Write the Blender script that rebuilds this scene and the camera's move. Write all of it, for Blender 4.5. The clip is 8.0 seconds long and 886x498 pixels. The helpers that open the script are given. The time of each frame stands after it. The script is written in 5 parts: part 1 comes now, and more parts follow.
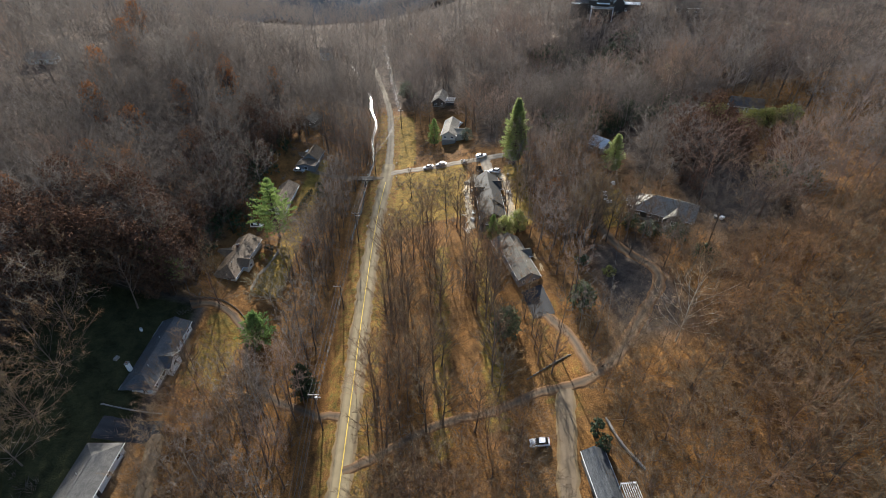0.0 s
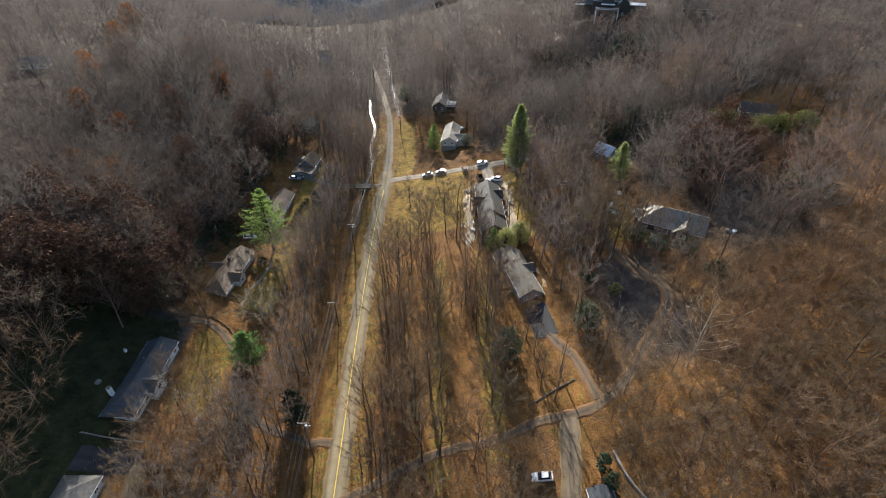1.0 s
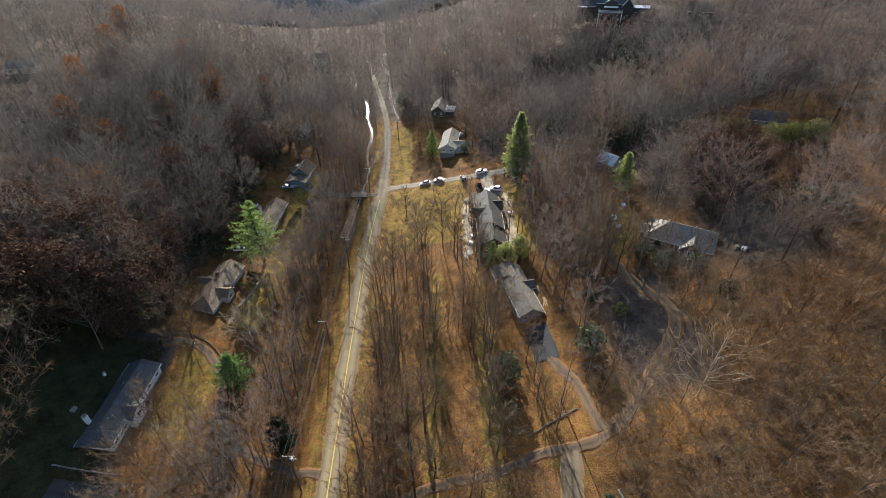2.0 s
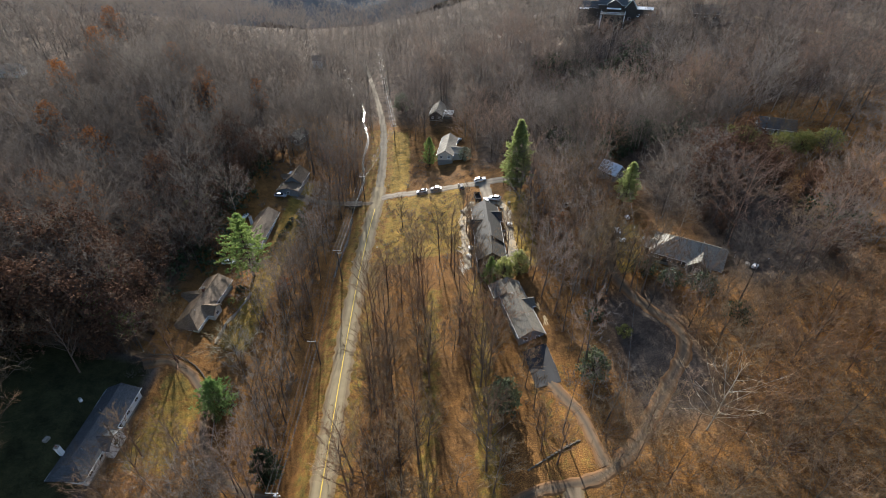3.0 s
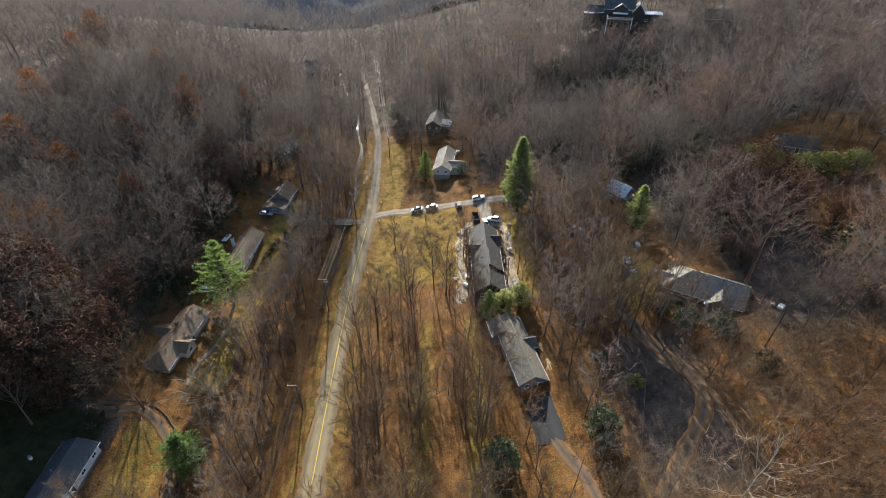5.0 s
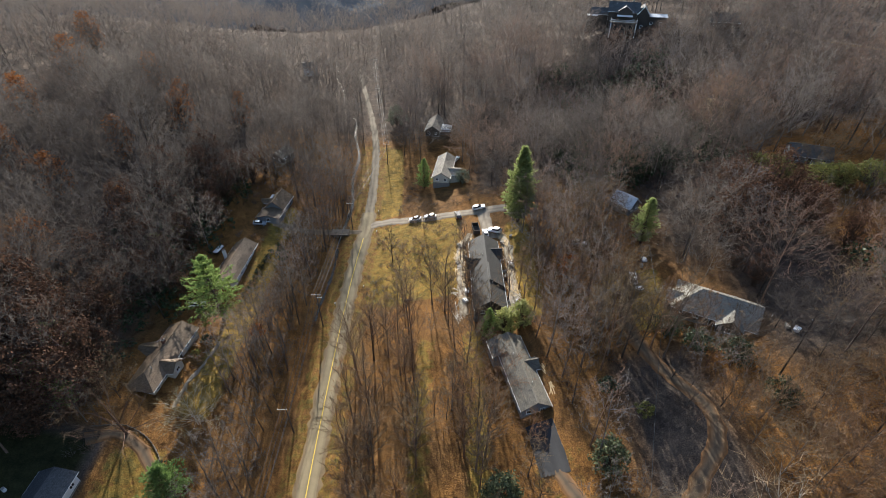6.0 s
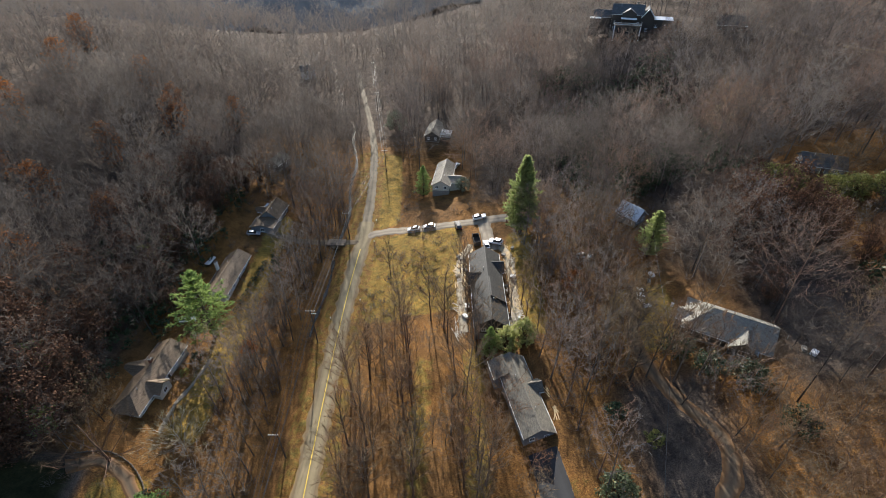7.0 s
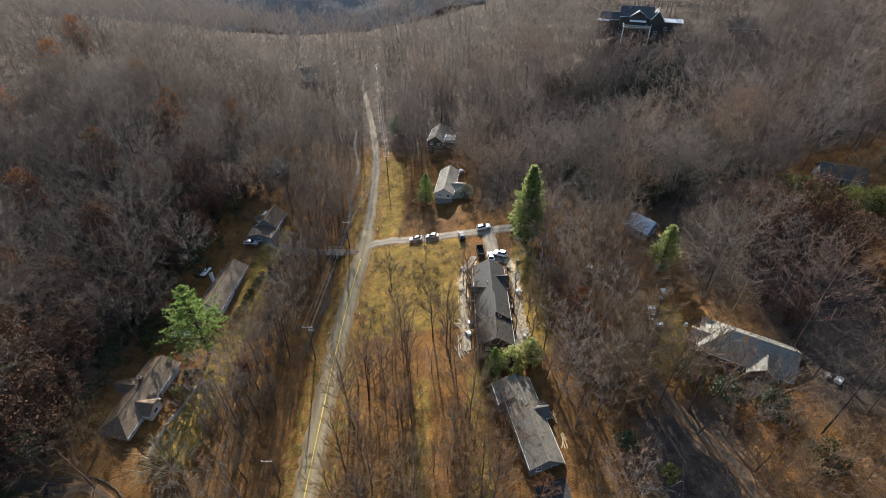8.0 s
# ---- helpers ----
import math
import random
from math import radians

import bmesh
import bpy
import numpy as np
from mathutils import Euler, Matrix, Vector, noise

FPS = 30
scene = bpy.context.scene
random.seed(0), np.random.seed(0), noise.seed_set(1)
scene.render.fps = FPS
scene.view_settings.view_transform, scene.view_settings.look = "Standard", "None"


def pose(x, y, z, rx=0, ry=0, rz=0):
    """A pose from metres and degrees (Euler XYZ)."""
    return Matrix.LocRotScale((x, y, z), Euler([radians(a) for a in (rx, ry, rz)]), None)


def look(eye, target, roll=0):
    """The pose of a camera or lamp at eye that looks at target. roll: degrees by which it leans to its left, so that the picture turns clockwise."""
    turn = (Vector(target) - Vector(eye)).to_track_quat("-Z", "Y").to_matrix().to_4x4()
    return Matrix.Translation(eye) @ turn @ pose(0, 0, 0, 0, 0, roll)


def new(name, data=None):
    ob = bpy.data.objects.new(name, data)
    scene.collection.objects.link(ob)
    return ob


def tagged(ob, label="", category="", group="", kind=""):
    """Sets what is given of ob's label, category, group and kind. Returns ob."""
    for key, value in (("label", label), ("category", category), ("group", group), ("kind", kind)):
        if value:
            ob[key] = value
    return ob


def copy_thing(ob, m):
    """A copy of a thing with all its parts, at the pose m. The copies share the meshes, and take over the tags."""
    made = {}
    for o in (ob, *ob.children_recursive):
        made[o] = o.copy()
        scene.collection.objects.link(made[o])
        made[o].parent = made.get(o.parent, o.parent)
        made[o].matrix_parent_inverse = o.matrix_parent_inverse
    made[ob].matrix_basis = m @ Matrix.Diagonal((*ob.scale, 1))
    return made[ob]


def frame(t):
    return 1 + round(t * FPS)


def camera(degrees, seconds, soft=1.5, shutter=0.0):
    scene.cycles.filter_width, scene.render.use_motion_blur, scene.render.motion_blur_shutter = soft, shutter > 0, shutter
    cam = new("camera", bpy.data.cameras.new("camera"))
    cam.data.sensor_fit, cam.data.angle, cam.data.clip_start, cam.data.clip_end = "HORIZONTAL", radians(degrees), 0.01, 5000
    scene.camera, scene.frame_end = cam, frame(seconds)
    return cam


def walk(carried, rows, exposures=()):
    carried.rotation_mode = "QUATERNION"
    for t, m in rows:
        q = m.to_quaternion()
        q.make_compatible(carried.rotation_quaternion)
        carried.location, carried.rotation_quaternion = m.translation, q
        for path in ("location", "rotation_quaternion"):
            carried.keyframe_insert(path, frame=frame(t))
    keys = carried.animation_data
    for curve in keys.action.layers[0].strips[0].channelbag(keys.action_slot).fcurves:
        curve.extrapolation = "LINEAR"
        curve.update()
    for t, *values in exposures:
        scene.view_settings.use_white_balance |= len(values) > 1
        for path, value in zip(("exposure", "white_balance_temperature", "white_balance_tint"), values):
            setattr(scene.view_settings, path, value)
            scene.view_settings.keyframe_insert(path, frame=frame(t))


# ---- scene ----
cam = camera(85.3, 8.0, soft=0.85)
PATH = [
    (0, (0.228, -0.167, 105.619), (0.224, 1.434, 104.421), -0.2),
    (0.5, (0.896, 3.642, 105.608), (0.883, 5.242, 104.409), -0.4),
    (1, (1.578, 7.448, 105.597), (1.561, 9.047, 104.396), -0.5),
    (1.5, (2.258, 11.288, 105.593), (2.238, 12.887, 104.392), -0.5),
    (3, (4.134, 22.945, 105.628), (4.11, 24.541, 104.422), -0.5),
    (3.5, (4.661, 26.757, 105.665), (4.638, 28.351, 104.457), -0.4),
    (4, (5.084, 30.454, 105.725), (5.059, 32.046, 104.516), -0.4),
    (4.5, (5.463, 34.052, 105.77), (5.437, 35.644, 104.56), -0.4),
    (6, (6.273, 44.511, 105.772), (6.243, 46.101, 104.559), -0.3),
    (6.5, (6.427, 47.799, 105.746), (6.397, 49.389, 104.534), -0.3),
    (7, (6.511, 51.005, 105.722), (6.479, 52.595, 104.508), -0.3),
    (7.5, (6.486, 54.27, 105.678), (6.451, 55.859, 104.463), -0.3),
    (8, (6.419, 57.544, 105.676), (6.375, 59.131, 104.46), -0.3),
]
walk(cam, [(t, look(eye, target, roll)) for t, eye, target, roll in PATH],
     exposures=((0, 1.33, 5680, 10), (8, 1.33, 5680, 10)))


# ---- light: low winter sun ahead of the camera, clear sky ----
SUN_UP, SUN_WAY = 24.0, -9.0
world = bpy.data.worlds.new("world")
scene.world = world
world.use_nodes = True
wn, wl = world.node_tree.nodes, world.node_tree.links
sky = wn.new("ShaderNodeTexSky")
sky.sky_type, sky.sun_disc = "NISHITA", False
sky.sun_elevation, sky.sun_rotation = radians(SUN_UP), radians(SUN_WAY)
sky.air_density, sky.dust_density = 1.2, 1.5
wn["Background"].inputs["Strength"].default_value = 0.08
wl.new(sky.outputs[0], wn["Background"].inputs["Color"])
sun = new("sun", bpy.data.lights.new("sun", "SUN"))
sun.data.energy, sun.data.angle, sun.data.color = 5.0, radians(0.53), (1.0, 0.88, 0.7)
_a, _e = radians(SUN_WAY), radians(SUN_UP)
sun.matrix_world = look((300 * math.sin(_a) * math.cos(_e), 300 * math.cos(_a) * math.cos(_e), 300 * math.sin(_e)), (0, 0, 0))

# ---- materials ----
def material(name, rough=0.8, metal=0.0, spec=0.3):
    m = bpy.data.materials.new(name)
    m.use_nodes = True
    b = m.node_tree.nodes["Principled BSDF"]
    b.inputs["Roughness"].default_value = rough
    b.inputs["Metallic"].default_value = metal
    b.inputs["Specular IOR Level"].default_value = spec
    return m, m.node_tree.nodes, m.node_tree.links, b


def ramp(nodes, stops):
    r = nodes.new("ShaderNodeValToRGB")
    els = r.color_ramp.elements
    while len(els) < len(stops):
        els.new(0.5)
    for e, (p, c) in zip(els, stops):
        e.position, e.color = p, (*c, 1)
    return r


def noise_node(nodes, links, scale, detail=4, rough=0.6, coord="Object", stretch=None):
    n = nodes.new("ShaderNodeTexNoise")
    n.inputs["Scale"].default_value, n.inputs["Detail"].default_value, n.inputs["Roughness"].default_value = scale, detail, rough
    tc = nodes.new("ShaderNodeTexCoord")
    if stretch:
        mp = nodes.new("ShaderNodeMapping")
        mp.inputs["Scale"].default_value = stretch
        links.new(tc.outputs[coord], mp.inputs[0])
        links.new(mp.outputs[0], n.inputs["Vector"])
    else:
        links.new(tc.outputs[coord], n.inputs["Vector"])
    return n


def mix_node(nodes, links, fac, a, b, mode="MIX"):
    m = nodes.new("ShaderNodeMix")
    m.data_type, m.blend_type = "RGBA", mode
    for socket, v in ((m.inputs[0], fac), (m.inputs[6], a), (m.inputs[7], b)):
        if isinstance(v, (int, float)):
            socket.default_value = v
        elif isinstance(v, tuple):
            socket.default_value = (*v, 1)
        else:
            links.new(v, socket)
    return m.outputs[2]


def bump_node(nodes, links, bsdf, height, strength=0.4, dist=0.05):
    b = nodes.new("ShaderNodeBump")
    b.inputs["Strength"].default_value, b.inputs["Distance"].default_value = strength, dist
    links.new(height, b.inputs["Height"])
    links.new(b.outputs[0], bsdf.inputs["Normal"])


def plain(name, color, rough=0.7, metal=0.0, vary=0.25, scale=3.0, spec=0.3, bump=0.1):
    """A plain surface with two scales of stains and grain."""
    m, n, l, b = material(name, rough, metal, spec)
    n1, n2 = noise_node(n, l, scale), noise_node(n, l, scale * 9, 3)
    dark = tuple(c * (1 - vary) for c in color)
    lite = tuple(min(1, c * (1 + vary * 0.6)) for c in color)
    r = ramp(n, [(0.32, dark), (0.7, lite)])
    l.new(n1.outputs[0], r.inputs[0])
    c = mix_node(n, l, 0.35, r.outputs[0], mix_node(n, l, n2.outputs[0], dark, lite))
    l.new(c, b.inputs["Base Color"])
    bump_node(n, l, b, n2.outputs[0], bump, 0.02)
    return m


def ground_material():
    """Fallen leaves and yellowed winter grass, mixed by the mesh's own lawn layer; its negative values paint shade."""
    m, n, l, b = material("leaf_litter_and_grass", 0.95, 0, 0.1)
    big, mid = noise_node(n, l, 0.06, 5, 0.6), noise_node(n, l, 0.55, 5, 0.7)
    fine = noise_node(n, l, 4.0, 4, 0.75)
    leaf_a = ramp(n, [(0.28, (0.055, 0.032, 0.018)), (0.45, (0.165, 0.08, 0.027)), (0.6, (0.3, 0.155, 0.042)), (0.78, (0.47, 0.265, 0.072))])
    l.new(fine.outputs[0], leaf_a.inputs[0])
    leaf_b = ramp(n, [(0.3, (0.06, 0.045, 0.028)), (0.5, (0.17, 0.09, 0.034)), (0.75, (0.31, 0.18, 0.062))])
    l.new(fine.outputs[0], leaf_b.inputs[0])
    sel = ramp(n, [(0.4, (0, 0, 0)), (0.62, (1, 1, 1))])
    l.new(big.outputs[0], sel.inputs[0])
    leaves = mix_node(n, l, sel.outputs[0], leaf_a.outputs[0], leaf_b.outputs[0])
    grass = ramp(n, [(0.3, (0.11, 0.07, 0.022)), (0.5, (0.29, 0.183, 0.04)), (0.72, (0.47, 0.305, 0.064))])
    l.new(fine.outputs[0], grass.inputs[0])
    green = ramp(n, [(0.3, (0.07, 0.06, 0.02)), (0.7, (0.2, 0.165, 0.05))])
    l.new(fine.outputs[0], green.inputs[0])
    gsel = ramp(n, [(0.45, (0, 0, 0)), (0.68, (1, 1, 1))])
    l.new(mid.outputs[0], gsel.inputs[0])
    lawn = mix_node(n, l, gsel.outputs[0], grass.outputs[0], green.outputs[0])
    at = n.new("ShaderNodeAttribute")
    at.attribute_name = "lawn"
    add = n.new("ShaderNodeMath")
    add.operation = "MULTIPLY_ADD"
    l.new(mid.outputs[0], add.inputs[0])
    add.inputs[1].default_value = 0.9
    sub = n.new("ShaderNodeMath")
    sub.operation = "SUBTRACT"
    l.new(at.outputs["Fac"], sub.inputs[0])
    sub.inputs[1].default_value = 0.45
    l.new(sub.outputs[0], add.inputs[2])
    edge = ramp(n, [(0.42, (0, 0, 0)), (0.58, (1, 1, 1))])
    l.new(add.outputs[0], edge.inputs[0])
    # Greyed, darker litter that holds shade and haze in its colour.
    shade_litter = ramp(n, [(0.28, (0.035, 0.03, 0.028)), (0.5, (0.09, 0.074, 0.062)), (0.75, (0.16, 0.132, 0.11))])
    l.new(fine.outputs[0], shade_litter.inputs[0])
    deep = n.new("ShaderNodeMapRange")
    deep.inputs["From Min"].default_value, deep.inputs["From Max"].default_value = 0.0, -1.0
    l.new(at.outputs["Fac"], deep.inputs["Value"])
    litter = mix_node(n, l, deep.outputs[0], leaves, shade_litter.outputs[0])
    # Green turf darkened so its colour carries the west lawn's shade.
    shaded_turf = ramp(n, [(0.3, (0.022, 0.024, 0.011)), (0.7, (0.055, 0.056, 0.024))])
    l.new(fine.outputs[0], shaded_turf.inputs[0])
    turf_shade_mask = n.new("ShaderNodeMapRange")
    turf_shade_mask.inputs["From Min"].default_value, turf_shade_mask.inputs["From Max"].default_value = -1.2, -2.0
    l.new(at.outputs["Fac"], turf_shade_mask.inputs["Value"])
    litter = mix_node(n, l, turf_shade_mask.outputs[0], litter, shaded_turf.outputs[0])
    drift = noise_node(n, l, 0.22, 6, 0.75)
    worn = ramp(n, [(0.34, (0.42, 0.43, 0.45)), (0.5, (0.85, 0.84, 0.82)), (0.66, (1.25, 1.22, 1.15))])
    l.new(drift.outputs[0], worn.inputs[0])
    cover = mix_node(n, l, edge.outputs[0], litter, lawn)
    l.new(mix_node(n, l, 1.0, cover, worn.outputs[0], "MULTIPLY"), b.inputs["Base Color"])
    tall = n.new("ShaderNodeMath")
    tall.operation = "ADD"
    l.new(fine.outputs[0], tall.inputs[0])
    l.new(mid.outputs[0], tall.inputs[1])
    bump_node(n, l, b, tall.outputs[0], 0.9, 0.3)
    return m


def paving(name, dark, lite, leaf=0.25, leaves=(0.2, 0.14, 0.065)):
    """Worn paving: wheel streaks along it, patches, leaves blown over its edges."""
    m, n, l, b = material(name, 0.9, 0, 0.25)
    n1, n2, n3 = noise_node(n, l, 0.35, 5), noise_node(n, l, 9, 3), noise_node(n, l, 1.6, 4, 0.7)
    r = ramp(n, [(0.3, dark), (0.7, lite)])
    l.new(n1.outputs[0], r.inputs[0])
    c = mix_node(n, l, 0.4, r.outputs[0], mix_node(n, l, n2.outputs[0], dark, lite))
    uv = n.new("ShaderNodeUVMap")
    sx = n.new("ShaderNodeSeparateXYZ")
    l.new(uv.outputs[0], sx.inputs[0])
    track = ramp(n, [(0.05, (0.8, 0.8, 0.8)), (0.3, (1.12, 1.12, 1.1)), (0.55, (1.15, 1.14, 1.12)), (0.75, (0.85, 0.84, 0.82))])
    l.new(sx.outputs[0], track.inputs[0])
    c = mix_node(n, l, 0.8, c, track.outputs[0], "MULTIPLY")
    ed = n.new("ShaderNodeMath")
    ed.operation = "MULTIPLY_ADD"
    l.new(n3.outputs[0], ed.inputs[0])
    ed.inputs[1].default_value = 0.55
    l.new(sx.outputs[0], ed.inputs[2])
    er = ramp(n, [(1.0 - leaf * 0.4, (0, 0, 0)), (1.0, (1, 1, 1))])
    half = n.new("ShaderNodeMath")
    half.operation = "MULTIPLY"
    half.inputs[1].default_value = 0.78
    l.new(ed.outputs[0], half.inputs[0])
    l.new(half.outputs[0], er.inputs[0])
    l.new(mix_node(n, l, er.outputs[0], c, leaves), b.inputs["Base Color"])
    bump_node(n, l, b, n2.outputs[0], 0.3, 0.02)
    return m


def bark(name, dark, lite, by_tree="object", round_light=0.0):
    """Bark and twigs; each tree has its own shade."""
    m, n, l, b = material(name, 0.8, 0, 0.2)
    if by_tree == "object":
        v = n.new("ShaderNodeObjectInfo").outputs["Random"]
    else:
        a = n.new("ShaderNodeAttribute")
        a.attribute_name = "tint"
        v = a.outputs["Fac"]
    mid = tuple((p + q) / 2 for p, q in zip(dark, lite))
    r = ramp(n, [(0.0, dark), (0.3, mid), (0.5, lite), (0.68, (mid[0] * 1.25, mid[1] * 0.95, mid[2] * 0.82)), (0.84, (mid[0] * 1.1, mid[1] * 1.18, mid[2] * 1.32)), (1.0, (lite[0] * 1.15, lite[1] * 0.85, lite[2] * 0.68))])
    l.new(v, r.inputs[0])
    nz = noise_node(n, l, 1.5, 3)
    c = mix_node(n, l, nz.outputs[0], (0.55, 0.55, 0.55), (1.25, 1.25, 1.25))
    col = mix_node(n, l, 1.0, r.outputs[0], c, "MULTIPLY")
    l.new(col, b.inputs["Base Color"])
    if round_light:
        tr = n.new("ShaderNodeBsdfTranslucent")
        l.new(col, tr.inputs[0])
        mx = n.new("ShaderNodeMixShader")
        mx.inputs[0].default_value = round_light
        l.new(b.outputs[0], mx.inputs[1])
        l.new(tr.outputs[0], mx.inputs[2])
        l.new(mx.outputs[0], n["Material Output"].inputs[0])
    return m


def foliage(name, dark, lite, through_light=0.25, rough=0.6, spec=0.3):
    m, n, l, b = material(name, rough, 0, spec)
    isl = n.new("ShaderNodeNewGeometry").outputs["Random Per Island"]
    nz = noise_node(n, l, 0.9, 3)
    r = ramp(n, [(0.0, dark), (1.0, lite)])
    l.new(isl, r.inputs[0])
    c = mix_node(n, l, nz.outputs[0], (0.5, 0.5, 0.5), (1.3, 1.3, 1.3))
    col = mix_node(n, l, 1.0, r.outputs[0], c, "MULTIPLY")
    l.new(col, b.inputs["Base Color"])
    tr = n.new("ShaderNodeBsdfTranslucent")
    l.new(col, tr.inputs[0])
    mx = n.new("ShaderNodeMixShader")
    mx.inputs[0].default_value = through_light
    l.new(b.outputs[0], mx.inputs[1])
    l.new(tr.outputs[0], mx.inputs[2])
    l.new(mx.outputs[0], n["Material Output"].inputs[0])
    return m


def shingles(name, dark, lite):
    """Asphalt shingles: courses along the slope, blotches and worn streaks."""
    m, n, l, b = material(name, 0.72, 0, 0.3)
    br = n.new("ShaderNodeTexBrick")
    uv = n.new("ShaderNodeUVMap")
    l.new(uv.outputs[0], br.inputs["Vector"])
    br.inputs["Scale"].default_value = 1.0
    br.inputs["Brick Width"].default_value, br.inputs["Row Height"].default_value, br.inputs["Mortar Size"].default_value = 0.45, 0.16, 0.012
    br.inputs["Color1"].default_value, br.inputs["Color2"].default_value = (*dark, 1), (*lite, 1)
    br.inputs["Mortar"].default_value = (*[c * 0.4 for c in dark], 1)
    n1, n2 = noise_node(n, l, 0.5, 4), noise_node(n, l, 6, 3)
    c = mix_node(n, l, n1.outputs[0], (0.6, 0.6, 0.6), (1.3, 1.3, 1.25))
    c2 = mix_node(n, l, 1.0, br.outputs[0], c, "MULTIPLY")
    l.new(c2, b.inputs["Base Color"])
    bump_node(n, l, b, br.outputs["Fac"], 0.5, 0.01)
    return m


def glass_material():
    m, n, l, b = material("window_glass", 0.06, 0, 0.6)
    nz = noise_node(n, l, 0.7, 2)
    r = ramp(n, [(0.3, (0.012, 0.014, 0.016)), (0.7, (0.03, 0.034, 0.038))])
    l.new(nz.outputs[0], r.inputs[0])
    l.new(r.outputs[0], b.inputs["Base Color"])
    return m


def water_material():
    m, n, l, b = material("creek_water", 0.07, 0, 0.5)
    nz = noise_node(n, l, 2.2, 3)
    r = ramp(n, [(0.4, (0.02, 0.018, 0.012)), (0.75, (0.07, 0.06, 0.045))])
    l.new(nz.outputs[0], r.inputs[0])
    l.new(r.outputs[0], b.inputs["Base Color"])
    bump_node(n, l, b, nz.outputs[0], 0.25, 0.06)
    return m


GROUND = ground_material()
ASPHALT = paving("worn_asphalt", (0.17, 0.136, 0.078), (0.255, 0.207, 0.126), 0.12)
DARKPAVING = paving("dark_asphalt", (0.03, 0.03, 0.032), (0.05, 0.05, 0.052), 0.1)
GRAVEL = paving("pale_gravel", (0.175, 0.143, 0.103), (0.3, 0.252, 0.19))
LEAFY = paving("leaf_strewn_asphalt", (0.07, 0.052, 0.036), (0.13, 0.096, 0.062), 1.6, (0.18, 0.092, 0.035))
FARROAD = paving("sandy_road", (0.13, 0.105, 0.07), (0.22, 0.183, 0.13))
SITE = paving("pale_churned_earth", (0.2, 0.165, 0.115), (0.38, 0.33, 0.25), 0.5)
DIRT = paving("dirt_and_leaves", (0.11, 0.082, 0.052), (0.19, 0.145, 0.095), 0.9)
YELLOW = plain("yellow_road_paint", (0.62, 0.44, 0.07), 0.8, vary=0.35, scale=1.2)
BARK = bark("grey_brown_bark", (0.075, 0.055, 0.04), (0.19, 0.148, 0.112))
BARK_WOODS = bark("woods_bark", (0.072, 0.06, 0.052), (0.225, 0.194, 0.166), "tint", 0.35)
TWIGS = bark("fine_twigs", (0.09, 0.062, 0.037), (0.235, 0.172, 0.1), "object", 0.25)
TWIGS_GREY = bark("grey_mauve_twigs", (0.13, 0.11, 0.096), (0.3, 0.258, 0.222), "object", 0.3)
TWIGS_PALE = bark("pale_olive_twigs", (0.24, 0.2, 0.12), (0.42, 0.37, 0.25), "object", 0.35)
BARK_PALE = bark("pale_sycamore_bark", (0.4, 0.36, 0.29), (0.62, 0.57, 0.48))
BARK_DARK = plain("dark_pine_bark", (0.07, 0.05, 0.035), 0.95, vary=0.4)
PINE = foliage("pine_needles", (0.15, 0.22, 0.06), (0.34, 0.43, 0.13), 0.55)
GREENPINE = foliage("dense_pine_needles", (0.09, 0.16, 0.05), (0.26, 0.37, 0.11), 0.5)
SPRUCE = foliage("spruce_needles", (0.2, 0.25, 0.09), (0.46, 0.5, 0.19), 0.65)
HOLLY = foliage("glossy_holly_leaves", (0.045, 0.06, 0.03), (0.17, 0.19, 0.095), 0.25, 0.7, 0.2)
DARKGREEN = foliage("dark_evergreen_leaves", (0.02, 0.035, 0.014), (0.06, 0.09, 0.035), 0.1)
SHRUB = foliage("yellow_green_leaves", (0.13, 0.14, 0.035), (0.32, 0.31, 0.09), 0.45)
PALEGREEN = foliage("pale_yellow_green_leaves", (0.26, 0.28, 0.09), (0.5, 0.5, 0.2), 0.6, 0.8)
PALELEAF = foliage("pale_grey_green_leaves", (0.1, 0.12, 0.075), (0.3, 0.32, 0.22))
BROWNLEAF = foliage("dark_brown_dead_leaves", (0.06, 0.036, 0.024), (0.18, 0.1, 0.062), 0.2, 0.95, 0.05)
RUST = foliage("rusty_dead_leaves", (0.18, 0.07, 0.025), (0.4, 0.17, 0.055), 0.3, 0.9, 0.1)
ROOF_GREY = shingles("grey_shingles", (0.085, 0.08, 0.075), (0.14, 0.132, 0.122))
ROOF_WORN = shingles("weathered_grey_brown_shingles", (0.115, 0.103, 0.085), (0.19, 0.172, 0.142))
ROOF_SLATE = shingles("slate_blue_shingles", (0.055, 0.06, 0.067), (0.095, 0.1, 0.107))
ROOF_BROWN = shingles("brown_grey_shingles", (0.15, 0.102, 0.062), (0.225, 0.16, 0.105))
ROOF_DARK = shingles("charcoal_olive_shingles", (0.04, 0.038, 0.036), (0.07, 0.066, 0.06))
ROOF_TAN = shingles("weathered_tan_shingles", (0.2, 0.172, 0.135), (0.3, 0.265, 0.215))
ROOF_WHITE = plain("white_metal_roofing", (0.66, 0.68, 0.7), 0.5, 0.0, vary=0.15, scale=0.6)
ROOF_PALE = shingles("pale_grey_shingles", (0.225, 0.21, 0.178), (0.32, 0.3, 0.255))
WHITE = plain("white_siding", (0.72, 0.72, 0.7), 0.6, vary=0.12, scale=1.0)
CREAM = plain("cream_siding", (0.55, 0.5, 0.4), 0.7, vary=0.15)
GREYWALL = plain("grey_siding", (0.2, 0.21, 0.22), 0.7)
